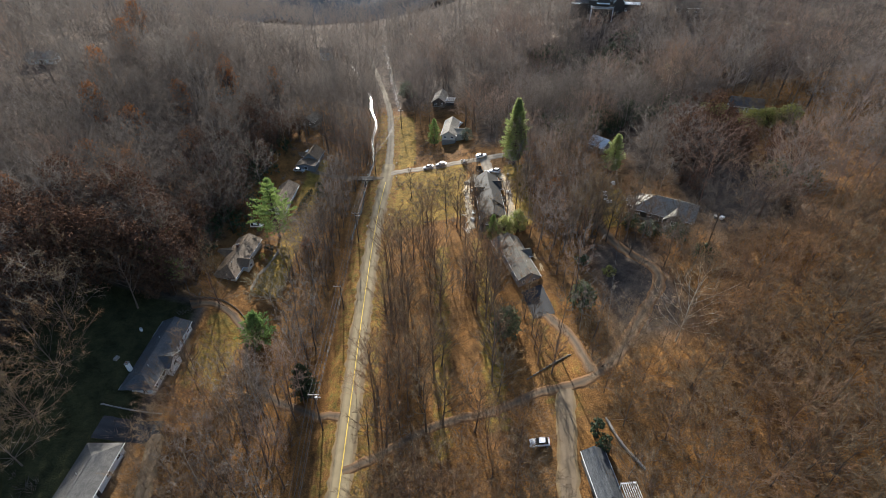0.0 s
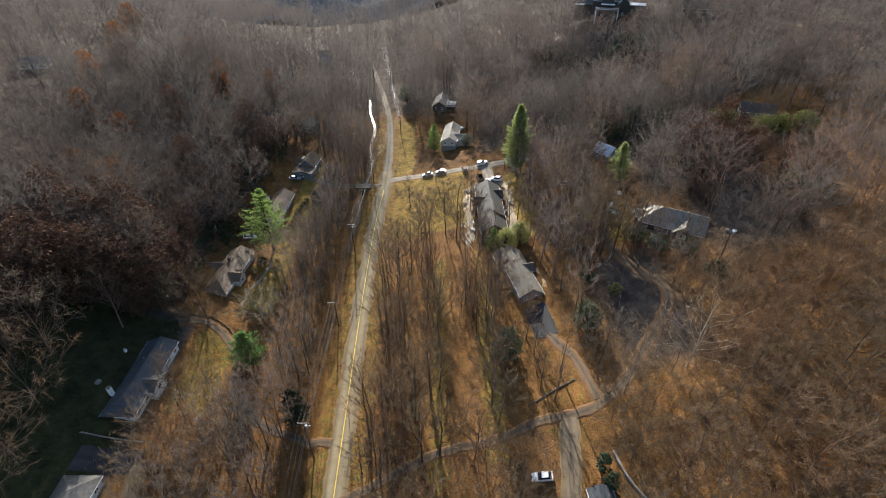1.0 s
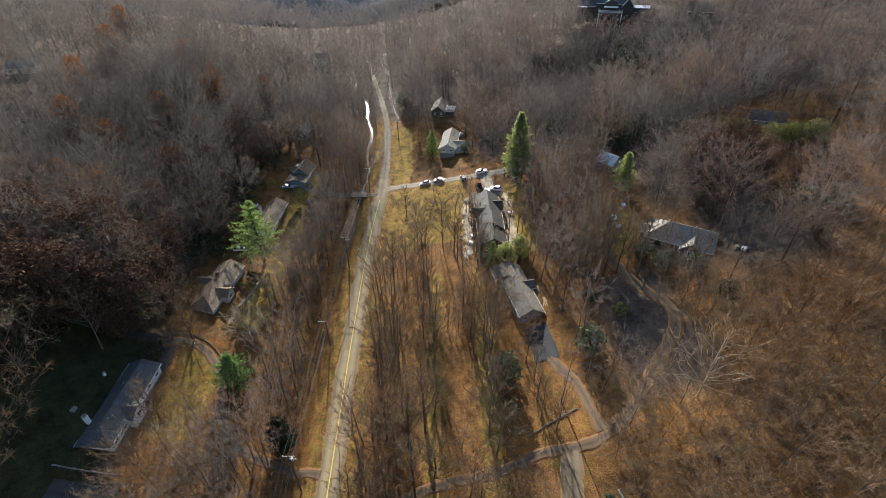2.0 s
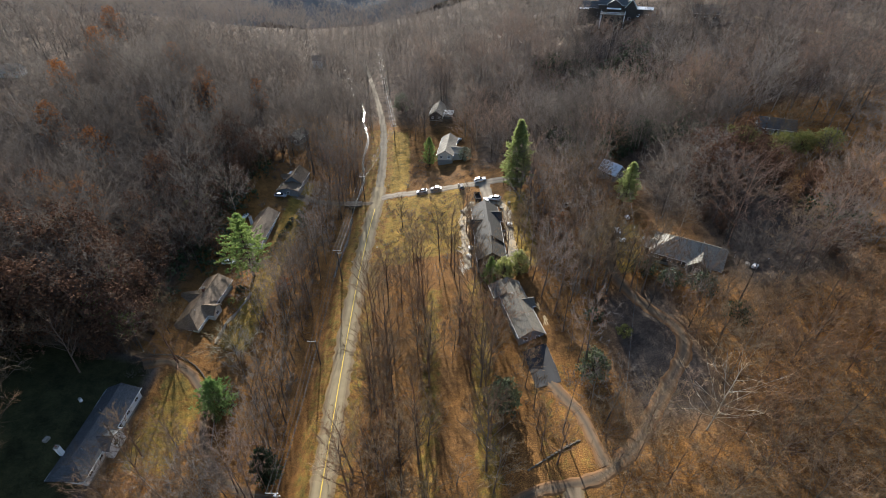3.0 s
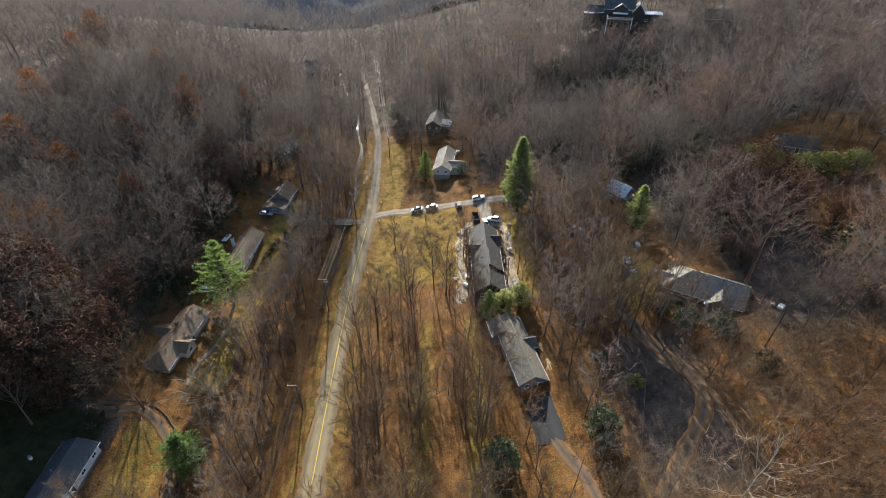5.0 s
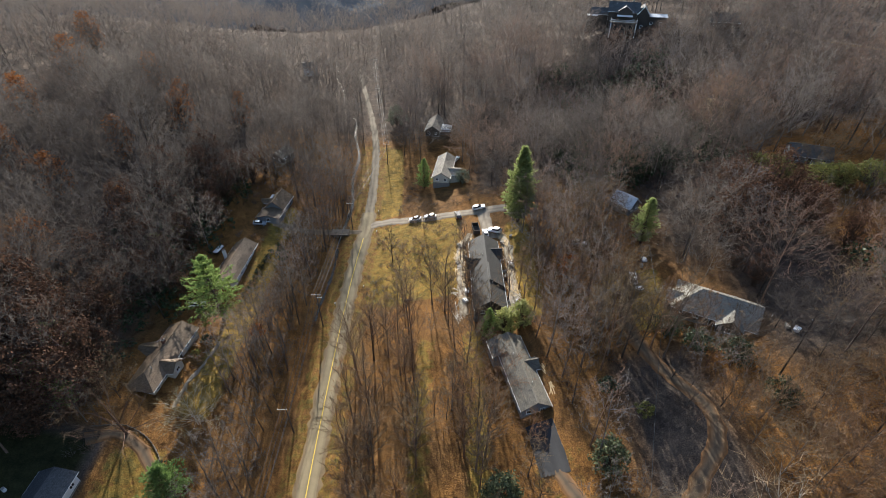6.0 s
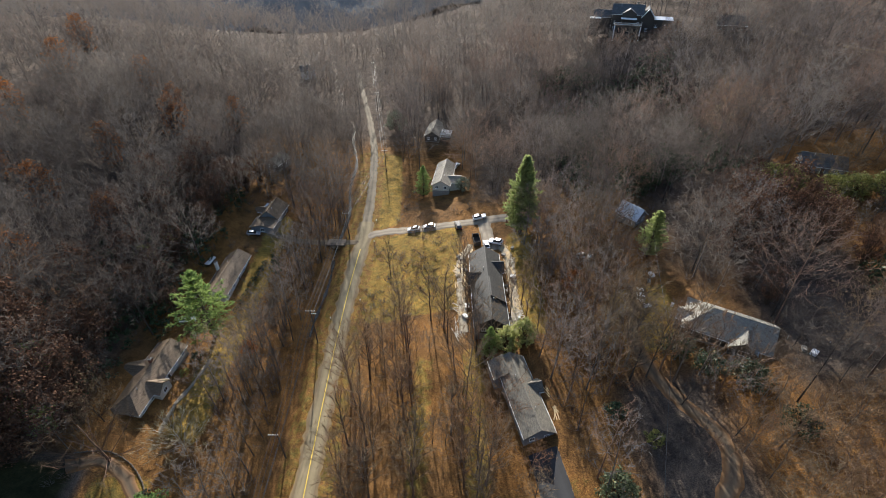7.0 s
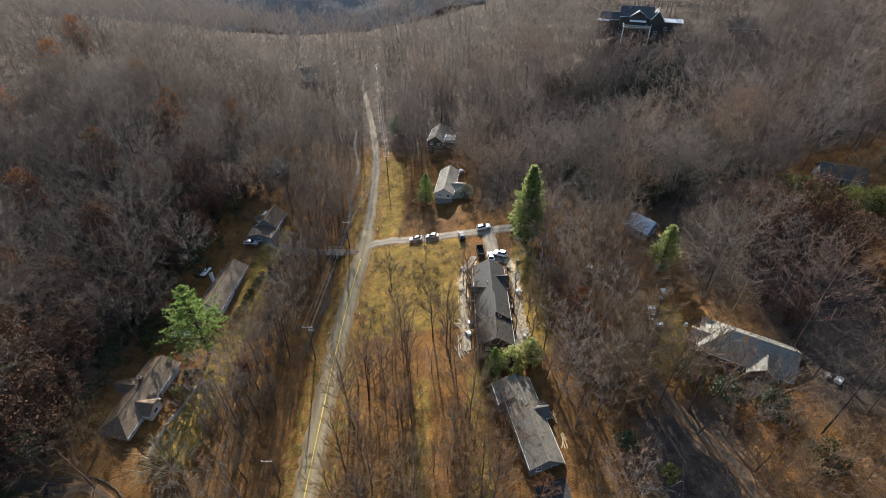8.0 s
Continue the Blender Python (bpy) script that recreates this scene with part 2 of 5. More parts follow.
DARKWALL = plain("dark_timber_siding", (0.06, 0.05, 0.042), 0.75, vary=0.35)
BRICK = plain("red_brown_brick", (0.2, 0.09, 0.06), 0.85, vary=0.35, scale=6)
STONE_DARK = plain("dark_mossy_stone", (0.13, 0.11, 0.085), 0.95, vary=0.4, scale=4, bump=0.5)
STONE = plain("grey_stone", (0.24, 0.22, 0.19), 0.9, vary=0.4, scale=4, bump=0.5)
TRIM = plain("white_trim", (0.78, 0.78, 0.76), 0.5, vary=0.08)
WOOD = plain("weathered_wood", (0.2, 0.16, 0.12), 0.85, vary=0.35, scale=5)
PALEWOOD = plain("sun_bleached_wood", (0.42, 0.38, 0.32), 0.8, vary=0.2, scale=5)
NEWWOOD = plain("new_lumber", (0.5, 0.37, 0.2), 0.75, vary=0.25, scale=5)
POLEWOOD = plain("creosoted_pole_wood", (0.11, 0.085, 0.065), 0.9, vary=0.3, scale=6)
METAL = plain("galvanised_metal", (0.5, 0.5, 0.5), 0.4, 0.8, vary=0.2)
WIRE = plain("cable_black", (0.05, 0.05, 0.05), 0.45, 0.3, vary=0.1)
GLASS = glass_material()
WATER = water_material()
RUBBER = plain("tyre_rubber", (0.02, 0.02, 0.02), 0.85, vary=0.2)
CAR_WHITE = plain("white_car_paint", (0.78, 0.78, 0.78), 0.22, vary=0.04, spec=0.6, bump=0.0)
CAR_SILVER = plain("silver_car_paint", (0.45, 0.47, 0.5), 0.25, 0.4, vary=0.04, spec=0.6, bump=0.0)
CAR_BLACK = plain("black_car_paint", (0.02, 0.02, 0.023), 0.2, vary=0.05, spec=0.6, bump=0.0)
LAMP_RED = plain("red_tail_lamp", (0.4, 0.02, 0.015), 0.25, vary=0.05)
TARP = plain("white_sheeting", (0.75, 0.74, 0.72), 0.5, vary=0.1)

# ---- the shape of the land ----
ROAD_Y = (-300, 20, 54, 81, 106, 140, 166, 193, 225, 256, 292, 350, 450, 700, 1200, 3000)
ROAD_X = (-18, -22, -23, -24, -25, -25.8, -25.8, -24.6, -26.0, -29.0, -36.5, -50.5, -74, -60, 0, 0)
ROAD_Z = (-5, -0.6, -0.2, 0.2, 0.7, 2.0, 3.0, 4.2, 5.6, 7.5, 8.3, 9, 11, 16, 60, 160)
EAST_D = (0, 5.5, 12, 22, 48, 58, 82, 100, 135, 180, 260, 500, 900, 3000)
EAST_H = (0, 0, 1.0, 4.2, 10.2, 13.0, 19.5, 22.5, 31, 40, 46, 60, 90, 120)
WEST_D = (0, 5, 7, 9.5, 12, 24, 34, 45, 60, 80, 115, 160, 210, 350, 700, 3000)
WEST_H = (0, -0.1, -0.2, -0.3, 0.0, 1.6, 4.2, 7, 12, 19.5, 29, 36, 39, 40, 70, 110)
_fy = np.arange(-300.0, 3000.0, 1.0)


def _smooth(ys, vs, width):
    raw = np.interp(_fy, ys, vs)
    k = np.ones(width) / width
    pad = np.r_[np.full(width, raw[0]), raw, np.full(width, raw[-1])]
    return np.convolve(np.convolve(pad, k, "same"), k, "same")[width:-width]


_rx, _rz = _smooth(ROAD_Y, ROAD_X, 15), _smooth(ROAD_Y, ROAD_Z, 15)


def road_x(y):
    return np.interp(y, _fy, _rx)


def road_z(y):
    return np.interp(y, _fy, _rz)


def creek_x(y):
    """The creek's middle line, which wanders beside the road."""
    return road_x(y) - np.interp(y, (100, 150, 280, 300, 340, 500), (7.6, 8.0, 9.0, 12, 14, 18)) + 0.9 * np.sin(np.asarray(y) * 0.16) * np.interp(y, (100, 210), (0.3, 1))


def land(x, y):
    """Height of the ground; takes numbers or arrays."""
    x, y = np.asarray(x, float), np.asarray(y, float)
    d = x - road_x(y)
    east = np.interp(d, EAST_D, EAST_H) * np.interp(y, (60, 90, 140), (1.22, 1.15, 1.0))
    west = np.interp(-d, WEST_D, WEST_H)
    west = np.where(-d > 20, west * np.interp(y, (60, 110, 125, 175, 200, 370, 405, 455, 700), (1.1, 1.1, 0.95, 0.9, 1, 0.72, 0.62, 0.05, 0.05)), west)
    near = np.interp(-d, (20, 24, 40, 62), (1, 0, 0, 1))
    west = west * (near + (1 - near) * np.interp(y, (125, 148, 172, 200), (1, 0.55, 0.6, 1)))
    z = road_z(y) + np.where(d >= 0, east, west)
    z = z - 13 * np.exp(-(((y - 243) / 31) ** 2)) * np.interp(x, (-20, 0, 42, 85, 135), (0, 0.45, 0.8, 1, 0))
    z = z + 8 * np.exp(-(((x - 108) / 45) ** 2) - ((y - 305) / 45) ** 2)
    z = z + np.interp(y, (470, 540, 700, 1000), (0, 14, 78, 150)) * np.interp(d, (-20, 60, 140), (1, 0.5, 0.3))
    z = z - 1.6 * np.exp(-(((x - creek_x(y)) / 1.7) ** 2))
    rough = np.interp(np.abs(d), (8, 40, 120), (0, 0.25, 1.2))
    return z + rough * (np.sin(x * 0.11 + 1.3 * np.sin(y * 0.07)) * np.sin(y * 0.09 + 0.7)) + rough * 0.5 * np.sin(x * 0.31 + y * 0.23)


def gz(x, y):
    return float(land(x, y))


def smooth_box(x, y, x0, x1, y0, y1, soft=3.0):
    fx = np.clip(np.minimum(x - x0, x1 - x) / soft + 0.5, 0, 1)
    fy = np.clip(np.minimum(y - y0, y1 - y) / soft + 0.5, 0, 1)
    return fx * fy


def lawn_and_shade(x, y):
    """Where the ground is mown grass rather than fallen leaves; negative where shade is painted in."""
    d = x - road_x(y)
    v = 0.5 * smooth_box(np.abs(d), y, -1, 8, -100, 255)
    v = np.maximum(v, 0.6 * smooth_box(x, y, -21, 11, 148, 192))
    v = np.maximum(v, 0.8 * smooth_box(x, y, 24, 32, 135, 180))
    v = np.maximum(v, 0.75 * smooth_box(d, y, 4, 13, 196, 250))
    v = np.maximum(v, 0.58 * smooth_box(x, y, -68, -55, 74, 103))
    v = np.maximum(v, 0.7 * smooth_box(x, y, -60, -51, 110, 200))
    v = np.maximum(v, 0.55 * smooth_box(x, y, -4, 3, 55, 135))
    v = np.maximum(v, 0.6 * smooth_box(x, y, 9, 16, 60, 135))
    v = np.maximum(v, 0.42 * smooth_box(x, y, 22, 34, 60, 100))
    v = np.maximum(v, 0.85 * smooth_box(x, y, 48, 62, 124, 146))
    # Far, wooded and hollow ground gets painted shade and haze.
    shade_haze = np.maximum(np.clip((y - 250) / 20, 0, 1), np.clip((-d - 55) / 12, 0, 1) * np.clip((y - 100) / 20, 0, 1))
    shade_haze = np.maximum(shade_haze, np.clip((x - 12) / 8, 0, 1) * np.clip((y - 196) / 12, 0, 1))
    shade_haze = np.maximum(shade_haze, np.clip((x - 62) / 10, 0, 1) * np.clip((112 - x) / 10, 0, 1) * np.clip((y - 138) / 14, 0, 1))
    shade_haze = np.maximum(shade_haze, np.clip((-76 - x) / 4, 0, 1) * np.clip((y - 20) / 10, 0, 1))
    # Two soft boxes of shade painted on the ground around the hillside house.
    shade_haze = np.maximum(shade_haze, 1.1 * smooth_box(x, y, 43, 61, 79, 118, 6))
    shade_haze = np.maximum(shade_haze, 1.1 * smooth_box(x, y, 77, 106, 110, 152, 8))
    # Shade over the west lawn, painted as near-black turf.
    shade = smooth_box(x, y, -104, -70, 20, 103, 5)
    return np.where(v > 0.1, v, np.minimum(-0.85 * shade_haze, -2.2 * shade))


def mesh_object(name, verts, faces, mat, parent=None, label=""):
    me = bpy.data.meshes.new(name)
    me.from_pydata([tuple(v) for v in verts], [], [tuple(f) for f in faces])
    me.materials.append(mat)
    me.update()
    ob = new(name, me)
    if parent:
        ob.parent = parent
    if label:
        ob["label"] = label
    return ob


def array_mesh(name, verts, tris, mat):
    """A mesh from arrays of vertices and triangles."""
    me = bpy.data.meshes.new(name)
    me.vertices.add(len(verts))
    me.vertices.foreach_set("co", np.asarray(verts, np.float32).ravel())
    me.loops.add(len(tris) * 3)
    me.loops.foreach_set("vertex_index", np.asarray(tris, np.int32).ravel())
    me.polygons.add(len(tris))
    me.polygons.foreach_set("loop_start", np.arange(0, len(tris) * 3, 3, dtype=np.int32))
    me.materials.append(mat)
    me.update(calc_edges=True)
    return me


def part(name, bm, mat, parent, label=""):
    me = bpy.data.meshes.new(name)
    bm.to_mesh(me)
    bm.free()
    me.materials.append(mat)
    ob = new(name, me)
    ob.parent = parent
    if label:
        ob["label"] = label
    return ob


def build_ground():
    def steps(*runs):
        out = []
        for a, b, s in runs:
            out.extend(np.arange(a, b, s))
        return np.array(out)
    xs = steps((-3000, -800, 200), (-800, -300, 25), (-300, -110, 5), (-110, -45, 2.5), (-45, -14, 1.0), (-14, 80, 2), (80, 200, 4), (200, 600, 20), (600, 3001, 200))
    ys = steps((-600, 0, 50), (0, 30, 5), (30, 210, 2), (210, 420, 3), (420, 800, 10), (800, 3201, 100))
    gx, gy = np.meshgrid(xs, ys)
    g = land(gx, gy)
    nx, ny = len(xs), len(ys)
    verts = np.stack([gx.ravel(), gy.ravel(), g.ravel()], 1)
    i = np.arange(nx * ny).reshape(ny, nx)
    a, b, c, d = i[:-1, :-1].ravel(), i[:-1, 1:].ravel(), i[1:, 1:].ravel(), i[1:, :-1].ravel()
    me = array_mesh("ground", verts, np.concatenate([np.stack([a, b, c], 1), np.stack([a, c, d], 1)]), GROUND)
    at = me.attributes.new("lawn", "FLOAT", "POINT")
    at.data.foreach_set("value", lawn_and_shade(gx, gy).ravel().astype(np.float32))
    me.polygons.foreach_set("use_smooth", np.ones(len(me.polygons), bool))
    return tagged(new("ground", me), "valley ground of brown fallen leaves and yellowed grass", "ground", kind="structure")


ground = build_ground()


def spline(points, step=1.5):
    """Points along a smooth curve through the given ones."""
    p = [Vector(q) for q in points]
    p = [2 * p[0] - p[1], *p, 2 * p[-1] - p[-2]]
    out = []
    for k in range(1, len(p) - 2):
        n = max(1, int((p[k + 1] - p[k]).length / step))
        for s in range(n):
            t = s / n
            out.append(0.5 * (2 * p[k] + (p[k + 1] - p[k - 1]) * t + (2 * p[k - 1] - 5 * p[k] + 4 * p[k + 1] - p[k + 2]) * t * t
                              + (3 * p[k] - p[k - 1] - 3 * p[k + 1] + p[k + 2]) * t ** 3))
    out.append(p[-2])
    return out


def strip(name, points, width, mat, lift=0.1, across=6, ragged=0.0, parent=None, step=1.5, depth=0.4, seed=1, crown=True):
    """A paved strip laid over the ground, with real edges. Its map runs 0 at the middle to 1 at the edges."""
    rnd = random.Random(seed)
    line = spline([(x, y, 0) for x, y in points], step)
    verts, faces, us = [], [], []
    m = across + 3
    for k, p in enumerate(line):
        q = line[min(k + 1, len(line) - 1)] - line[max(k - 1, 0)]
        side = Vector((q.y, -q.x, 0)).normalized()
        w = width / 2 if not isinstance(width, tuple) else (width[0] + (width[1] - width[0]) * k / len(line)) / 2
        wl, wr = w + rnd.uniform(-ragged, ragged), w + rnd.uniform(-ragged, ragged)
        for j in range(-1, across + 2):
            f = -1 + 2 * min(max(j, 0), across) / across
            c = p + side * (f * (wl if f < 0 else wr))
            z = gz(c.x, c.y) + lift + (0.03 - (lift + 0.06) * f ** 6 if crown else 0.0)
            if j < 0 or j > across:
                z -= depth
            verts.append((c.x, c.y, z))
            us.append(abs(f))
    for k in range(len(line) - 1):
        for j in range(m - 1):
            a = k * m + j
            faces.append((a, a + 1, a + m + 1, a + m))
    ob = mesh_object(name, verts, faces, mat, parent)
    uv = ob.data.uv_layers.new(name="UVMap")
    for lp in ob.data.loops:
        uv.data[lp.index].uv = (us[lp.vertex_index], 0)
    return ob


road_line = [(float(road_x(y)), y) for y in range(-40, 210, 12)]
far_line = [(float(road_x(y)), y) for y in range(194, 374, 12)]
verge = tagged(strip("road_shoulder", road_line, 6.4, DIRT, 0.06, ragged=0.5), "dusty gravel shoulder along the road", "road shoulder", kind="structure")
road = tagged(strip("road", road_line, 5.0, ASPHALT, 0.11, across=10, ragged=0.1), "worn tan-grey two-lane asphalt road", "road", kind="structure")
far_road = tagged(strip("far_road", far_line, (4.2, 2.2), FARROAD, 0.1, ragged=0.3, seed=9), "narrow pale gravelly road up the valley", "road", kind="structure")
strip("centre_line", [(float(road_x(y)), y) for y in range(-40, 186, 7)], 0.24, YELLOW, 0.165, across=2, parent=road, depth=0.02, crown=False)

LANES = (
    ("side_road", [(-23.5, 191.5), (-19, 193.3), (-13, 193.3), (-5, 191.5), (6, 190.5), (16, 190), (24, 188.5), (30, 186)], 4.2, GRAVEL, "pale gravel side road at the junction"),
    ("west_lane", [(-26, 188), (-36, 187.5), (-46, 187), (-58, 189)], 3.2, DIRT, "narrow earth lane crossing the creek"),
    ("house_drive", [(18, 190), (18.2, 184), (18.8, 178), (19.4, 172)], 4.4, GRAVEL, "pale concrete drive to the half-built house"),
    ("curved_drive", [(-26, 71), (-35, 72.5), (-45, 76), (-52.5, 84), (-55.5, 93.5), (-61.5, 101), (-68, 103.8), (-73, 101.5)], 2.8, LEAFY, "curved grey drive edged with dark stone"),
    ("paved_yard", [(-64.5, 62.6), (-70, 61.9), (-76.5, 61.6)], 6.0, DARKPAVING, "dark asphalt yard between the ranch houses"),
    ("ranch_drive", [(-59.5, 34), (-61.0, 44), (-62.5, 51), (-64.0, 57), (-65.0, 62)], 3.4, DIRT, "worn earth drive between the ranch houses"),
    ("east_drive", [(-23, 57), (-17, 59.5), (-8, 63.5), (3, 66), (12, 66.5), (23, 69.5), (32, 69.8), (39, 73.5)], 2.9, LEAFY, "leaf-strewn drive climbing from the road"),
    ("upper_drive", [(37, 72.5), (41.5, 76), (46, 81.5), (51, 88), (55.5, 93.5), (58, 99.5), (57.5, 105), (54.5, 111), (51.5, 118), (49.5, 127), (51.5, 136), (56, 145)], 3.4, LEAFY, "leaf-strewn grey drive climbing to the hillside house"),
    ("parking_lane", [(23, 36), (24.5, 47), (26.5, 60), (28, 69)], 4.4, DIRT, "dusty drive past the white car"),
    # The dark paving carries the shadow on this yard in its colour.
    ("paved_pad", [(25.5, 104.5), (26.3, 100), (27, 96), (27.3, 93)], 6.2, DARKPAVING, "paved yard behind the grey house, shadow put into its dark colour"),
    ("back_drive", [(34.5, 72), (33.6, 78), (32.4, 84), (29.5, 90), (27.5, 94)], 2.8, LEAFY, "leaf-strewn grey drive to the yard behind the grey house"),
    ("site_track", [(10.2, 140), (9.8, 150), (9.4, 160), (9.8, 170), (13, 177)], 2.6, SITE, "pale churned earth beside the half-built house"),
    ("site_path", [(23.6, 137), (24.2, 147), (24.4, 158), (24.0, 168), (21.5, 177)], 2.6, SITE, "pale churned earth beside the half-built house"),
    ("hill_lane", [(150, 304), (160, 290), (166, 275), (174, 262), (190, 250)], 3.6, DIRT, "lane along the hilltop"),
    ("path", [(-57.5, 134), (-58.5, 126), (-60, 118), (-60, 112)], 0.8, GRAVEL, "pale stone garden path"),
)
for k, (nm, line, wide, mt, text) in enumerate(LANES):
    tagged(strip(nm, line, wide, mt, 0.1 + 0.006 * k, ragged=0.06 if "paved" in nm else 0.28, seed=k + 3), text, nm.replace("_", " "), kind="structure")


def build_creek():
    """Shallow water in the creek bed, broken by riffles."""
    ys = np.arange(146, 470, 0.8)
    rs = np.random.RandomState(3)
    verts, faces = [], []
    for y in ys:
        c = float(creek_x(y))
        w = (0.35 if y < 186 else 0.62) + 0.3 * math.sin(y * 0.7) * math.sin(y * 0.13) + rs.uniform(-0.18, 0.18) + 0.7 * math.exp(-(((y - 236) / 9) ** 2))
        z = gz(c, y) + 0.3
        for k in range(5):
            verts.append((c + w * (k / 2 - 1), y, z + 0.02 * rs.uniform(-1, 1)))
    for k in range(len(ys) - 1):
        for j in range(4):
            a = k * 5 + j
            faces.append((a, a + 1, a + 6, a + 5))
    ob = mesh_object("water", verts, faces, WATER)
    ob.data.polygons.foreach_set("use_smooth", np.ones(len(faces), bool))
    return tagged(ob, "shallow glinting creek beside the road", "creek", kind="structure")


build_creek()

# ---- houses ----
def box_bm(bm, x0, x1, y0, y1, z0, z1):
    r = bmesh.ops.create_cube(bm, size=1)
    bmesh.ops.transform(bm, verts=r["verts"], matrix=Matrix.Translation(((x0 + x1) / 2, (y0 + y1) / 2, (z0 + z1) / 2)) @ Matrix.Diagonal((x1 - x0, y1 - y0, z1 - z0, 1)))


def box(name, parent, mat, x0, x1, y0, y1, z0, z1, label="", bevel=0.0):
    bm = bmesh.new()
    box_bm(bm, x0, x1, y0, y1, z0, z1)
    if bevel:
        bmesh.ops.bevel(bm, geom=bm.edges[:], offset=bevel, segments=1, affect="EDGES")
    return part(name, bm, mat, parent, label)


def roof_uv(ob):
    """Maps courses of shingles level along each slope, in metres."""
    uv = ob.data.uv_layers.new(name="UVMap")
    for poly in ob.data.polygons:
        n = poly.normal
        along = Vector((-n.y, n.x, 0)).normalized() if abs(n.z) < 0.999 else Vector((1, 0, 0))
        up = n.cross(along)
        for li in poly.loop_indices:
            v = ob.data.vertices[ob.data.loops[li].vertex_index].co
            uv.data[li].uv = (v.dot(along), v.dot(up))


def roof_part(parent, mat, L, W, h, rise, ends=("gable", "gable"), over=0.5, thick=0.18, x0=0.0, y0=0.0, name="roof", label=""):
    """A pitched roof with thickness; its ridge runs along x. ends: shape at -x and +x."""
    a, b = L / 2 + over, W / 2 + over
    drop = rise * over / (W / 2)
    zt, ze = h + rise, h - drop
    ra = -(a - b) if ends[0] == "hip" else -a
    rb = (a - b) if ends[1] == "hip" else a
    top = [(-a, -b, ze), (a, -b, ze), (a, b, ze), (-a, b, ze), (ra, 0, zt), (rb, 0, zt)]
    f = [(0, 1, 5, 4), (2, 3, 4, 5)]
    rim = [(0, 1), (2, 3)]
    if ends[0] == "hip":
        f.append((3, 0, 4)); rim.append((3, 0))
    else:
        rim += [(3, 4), (4, 0)]
    if ends[1] == "hip":
        f.append((1, 2, 5)); rim.append((1, 2))
    else:
        rim += [(1, 5), (5, 2)]
    n = len(top)
    verts = [(x + x0, y + y0, z + thick) for x, y, z in top] + [(x + x0, y + y0, z) for x, y, z in top]
    faces = f + [tuple(reversed([i + n for i in q])) for q in f] + [(q, p, p + n, q + n) for p, q in rim]
    ob = mesh_object(name, verts, faces, mat, parent, label)
    roof_uv(ob)
    cap = bmesh.new()
    box_bm(cap, ra + x0, rb + x0, y0 - 0.14, y0 + 0.14, zt + thick - 0.05, zt + thick + 0.05)
    cob = part("ridge_cap", cap, mat, ob)
    roof_uv(cob)
    for sy in (-1, 1):
        g = bmesh.new()
        yy = y0 + sy * (b + 0.03)
        box_bm(g, -a + x0, a + x0, yy - 0.07, yy + 0.07, ze - 0.02, ze + 0.12)
        part("gutter", g, TRIM, ob, "white gutter")
    return ob


def walls_part(parent, mat, L, W, h, rise, ends, down=2.5, x0=0.0, y0=0.0, name="wall", label=""):
    """Walls as one shell, with gable peaks where the roof has them."""
    a, b = L / 2, W / 2
    lo = [(-a, -b, -down), (a, -b, -down), (a, b, -down), (-a, b, -down)]
    hi = [(-a, -b, h), (a, -b, h), (a, b, h), (-a, b, h)]
    verts, faces = lo + hi, [(0, 1, 5, 4), (2, 3, 7, 6)]
    for gable, (p, q) in ((ends[0] == "gable", (3, 0)), (ends[1] == "gable", (1, 2))):
        if gable:
            verts.append((-a if p == 3 else a, 0, h + rise))
            faces.append((p, q, q + 4, len(verts) - 1, p + 4))
        else:
            faces.append((p, q, q + 4, p + 4))
    faces.append((3, 2, 1, 0))
    return mesh_object(name, [(x + x0, y + y0, z) for x, y, z in verts], faces, mat, parent, label)


def window_part(parent, x, y, z, w, h, face, frame_mat=TRIM):
    """A framed window on a wall that faces '+x', '-x', '+y' or '-y'."""
    turn = {"-y": 0, "+x": 90, "+y": 180, "-x": -90}[face]
    bm = bmesh.new()
    t = 0.09
    for q in ((-w / 2, w / 2, h / 2 - t, h / 2), (-w / 2, w / 2, -h / 2, -h / 2 + t), (-w / 2, -w / 2 + t, -h / 2 + t, h / 2 - t),
              (w / 2 - t, w / 2, -h / 2 + t, h / 2 - t), (-0.03, 0.03, -h / 2 + t, h / 2 - t)):
        box_bm(bm, q[0], q[1], -0.07, 0.05, q[2], q[3])
    box_bm(bm, -w / 2 - 0.08, w / 2 + 0.08, -0.13, 0.05, -h / 2 - 0.07, -h / 2)
    bm.transform(pose(x, y, z, 0, 0, turn))
    fr = part("window", bm, frame_mat, parent)
    pb = bmesh.new()
    box_bm(pb, -w / 2 + t, w / 2 - t, -0.025, 0.02, -h / 2 + t, h / 2 - t)
    pb.transform(pose(x, y, z, 0, 0, turn))
    part("pane", pb, GLASS, fr)
    return fr


def door_part(parent, x, y, z, face, mat=DARKWALL, w=0.95, h=2.05):
    turn = {"-y": 0, "+x": 90, "+y": 180, "-x": -90}[face]
    bm = bmesh.new()
    box_bm(bm, -w / 2, w / 2, -0.06, 0.05, 0, h)
    bm.transform(pose(x, y, z, 0, 0, turn))
    d = part("door", bm, mat, parent)
    fb = bmesh.new()
    for q in ((-w / 2 - 0.12, -w / 2, 0, h + 0.12), (w / 2, w / 2 + 0.12, 0, h + 0.12), (-w / 2, w / 2, h, h + 0.12)):
        box_bm(fb, q[0], q[1], -0.08, 0.05, q[2], q[3])
    fb.transform(pose(x, y, z, 0, 0, turn))
    part("door_frame", fb, TRIM, d)
    return d


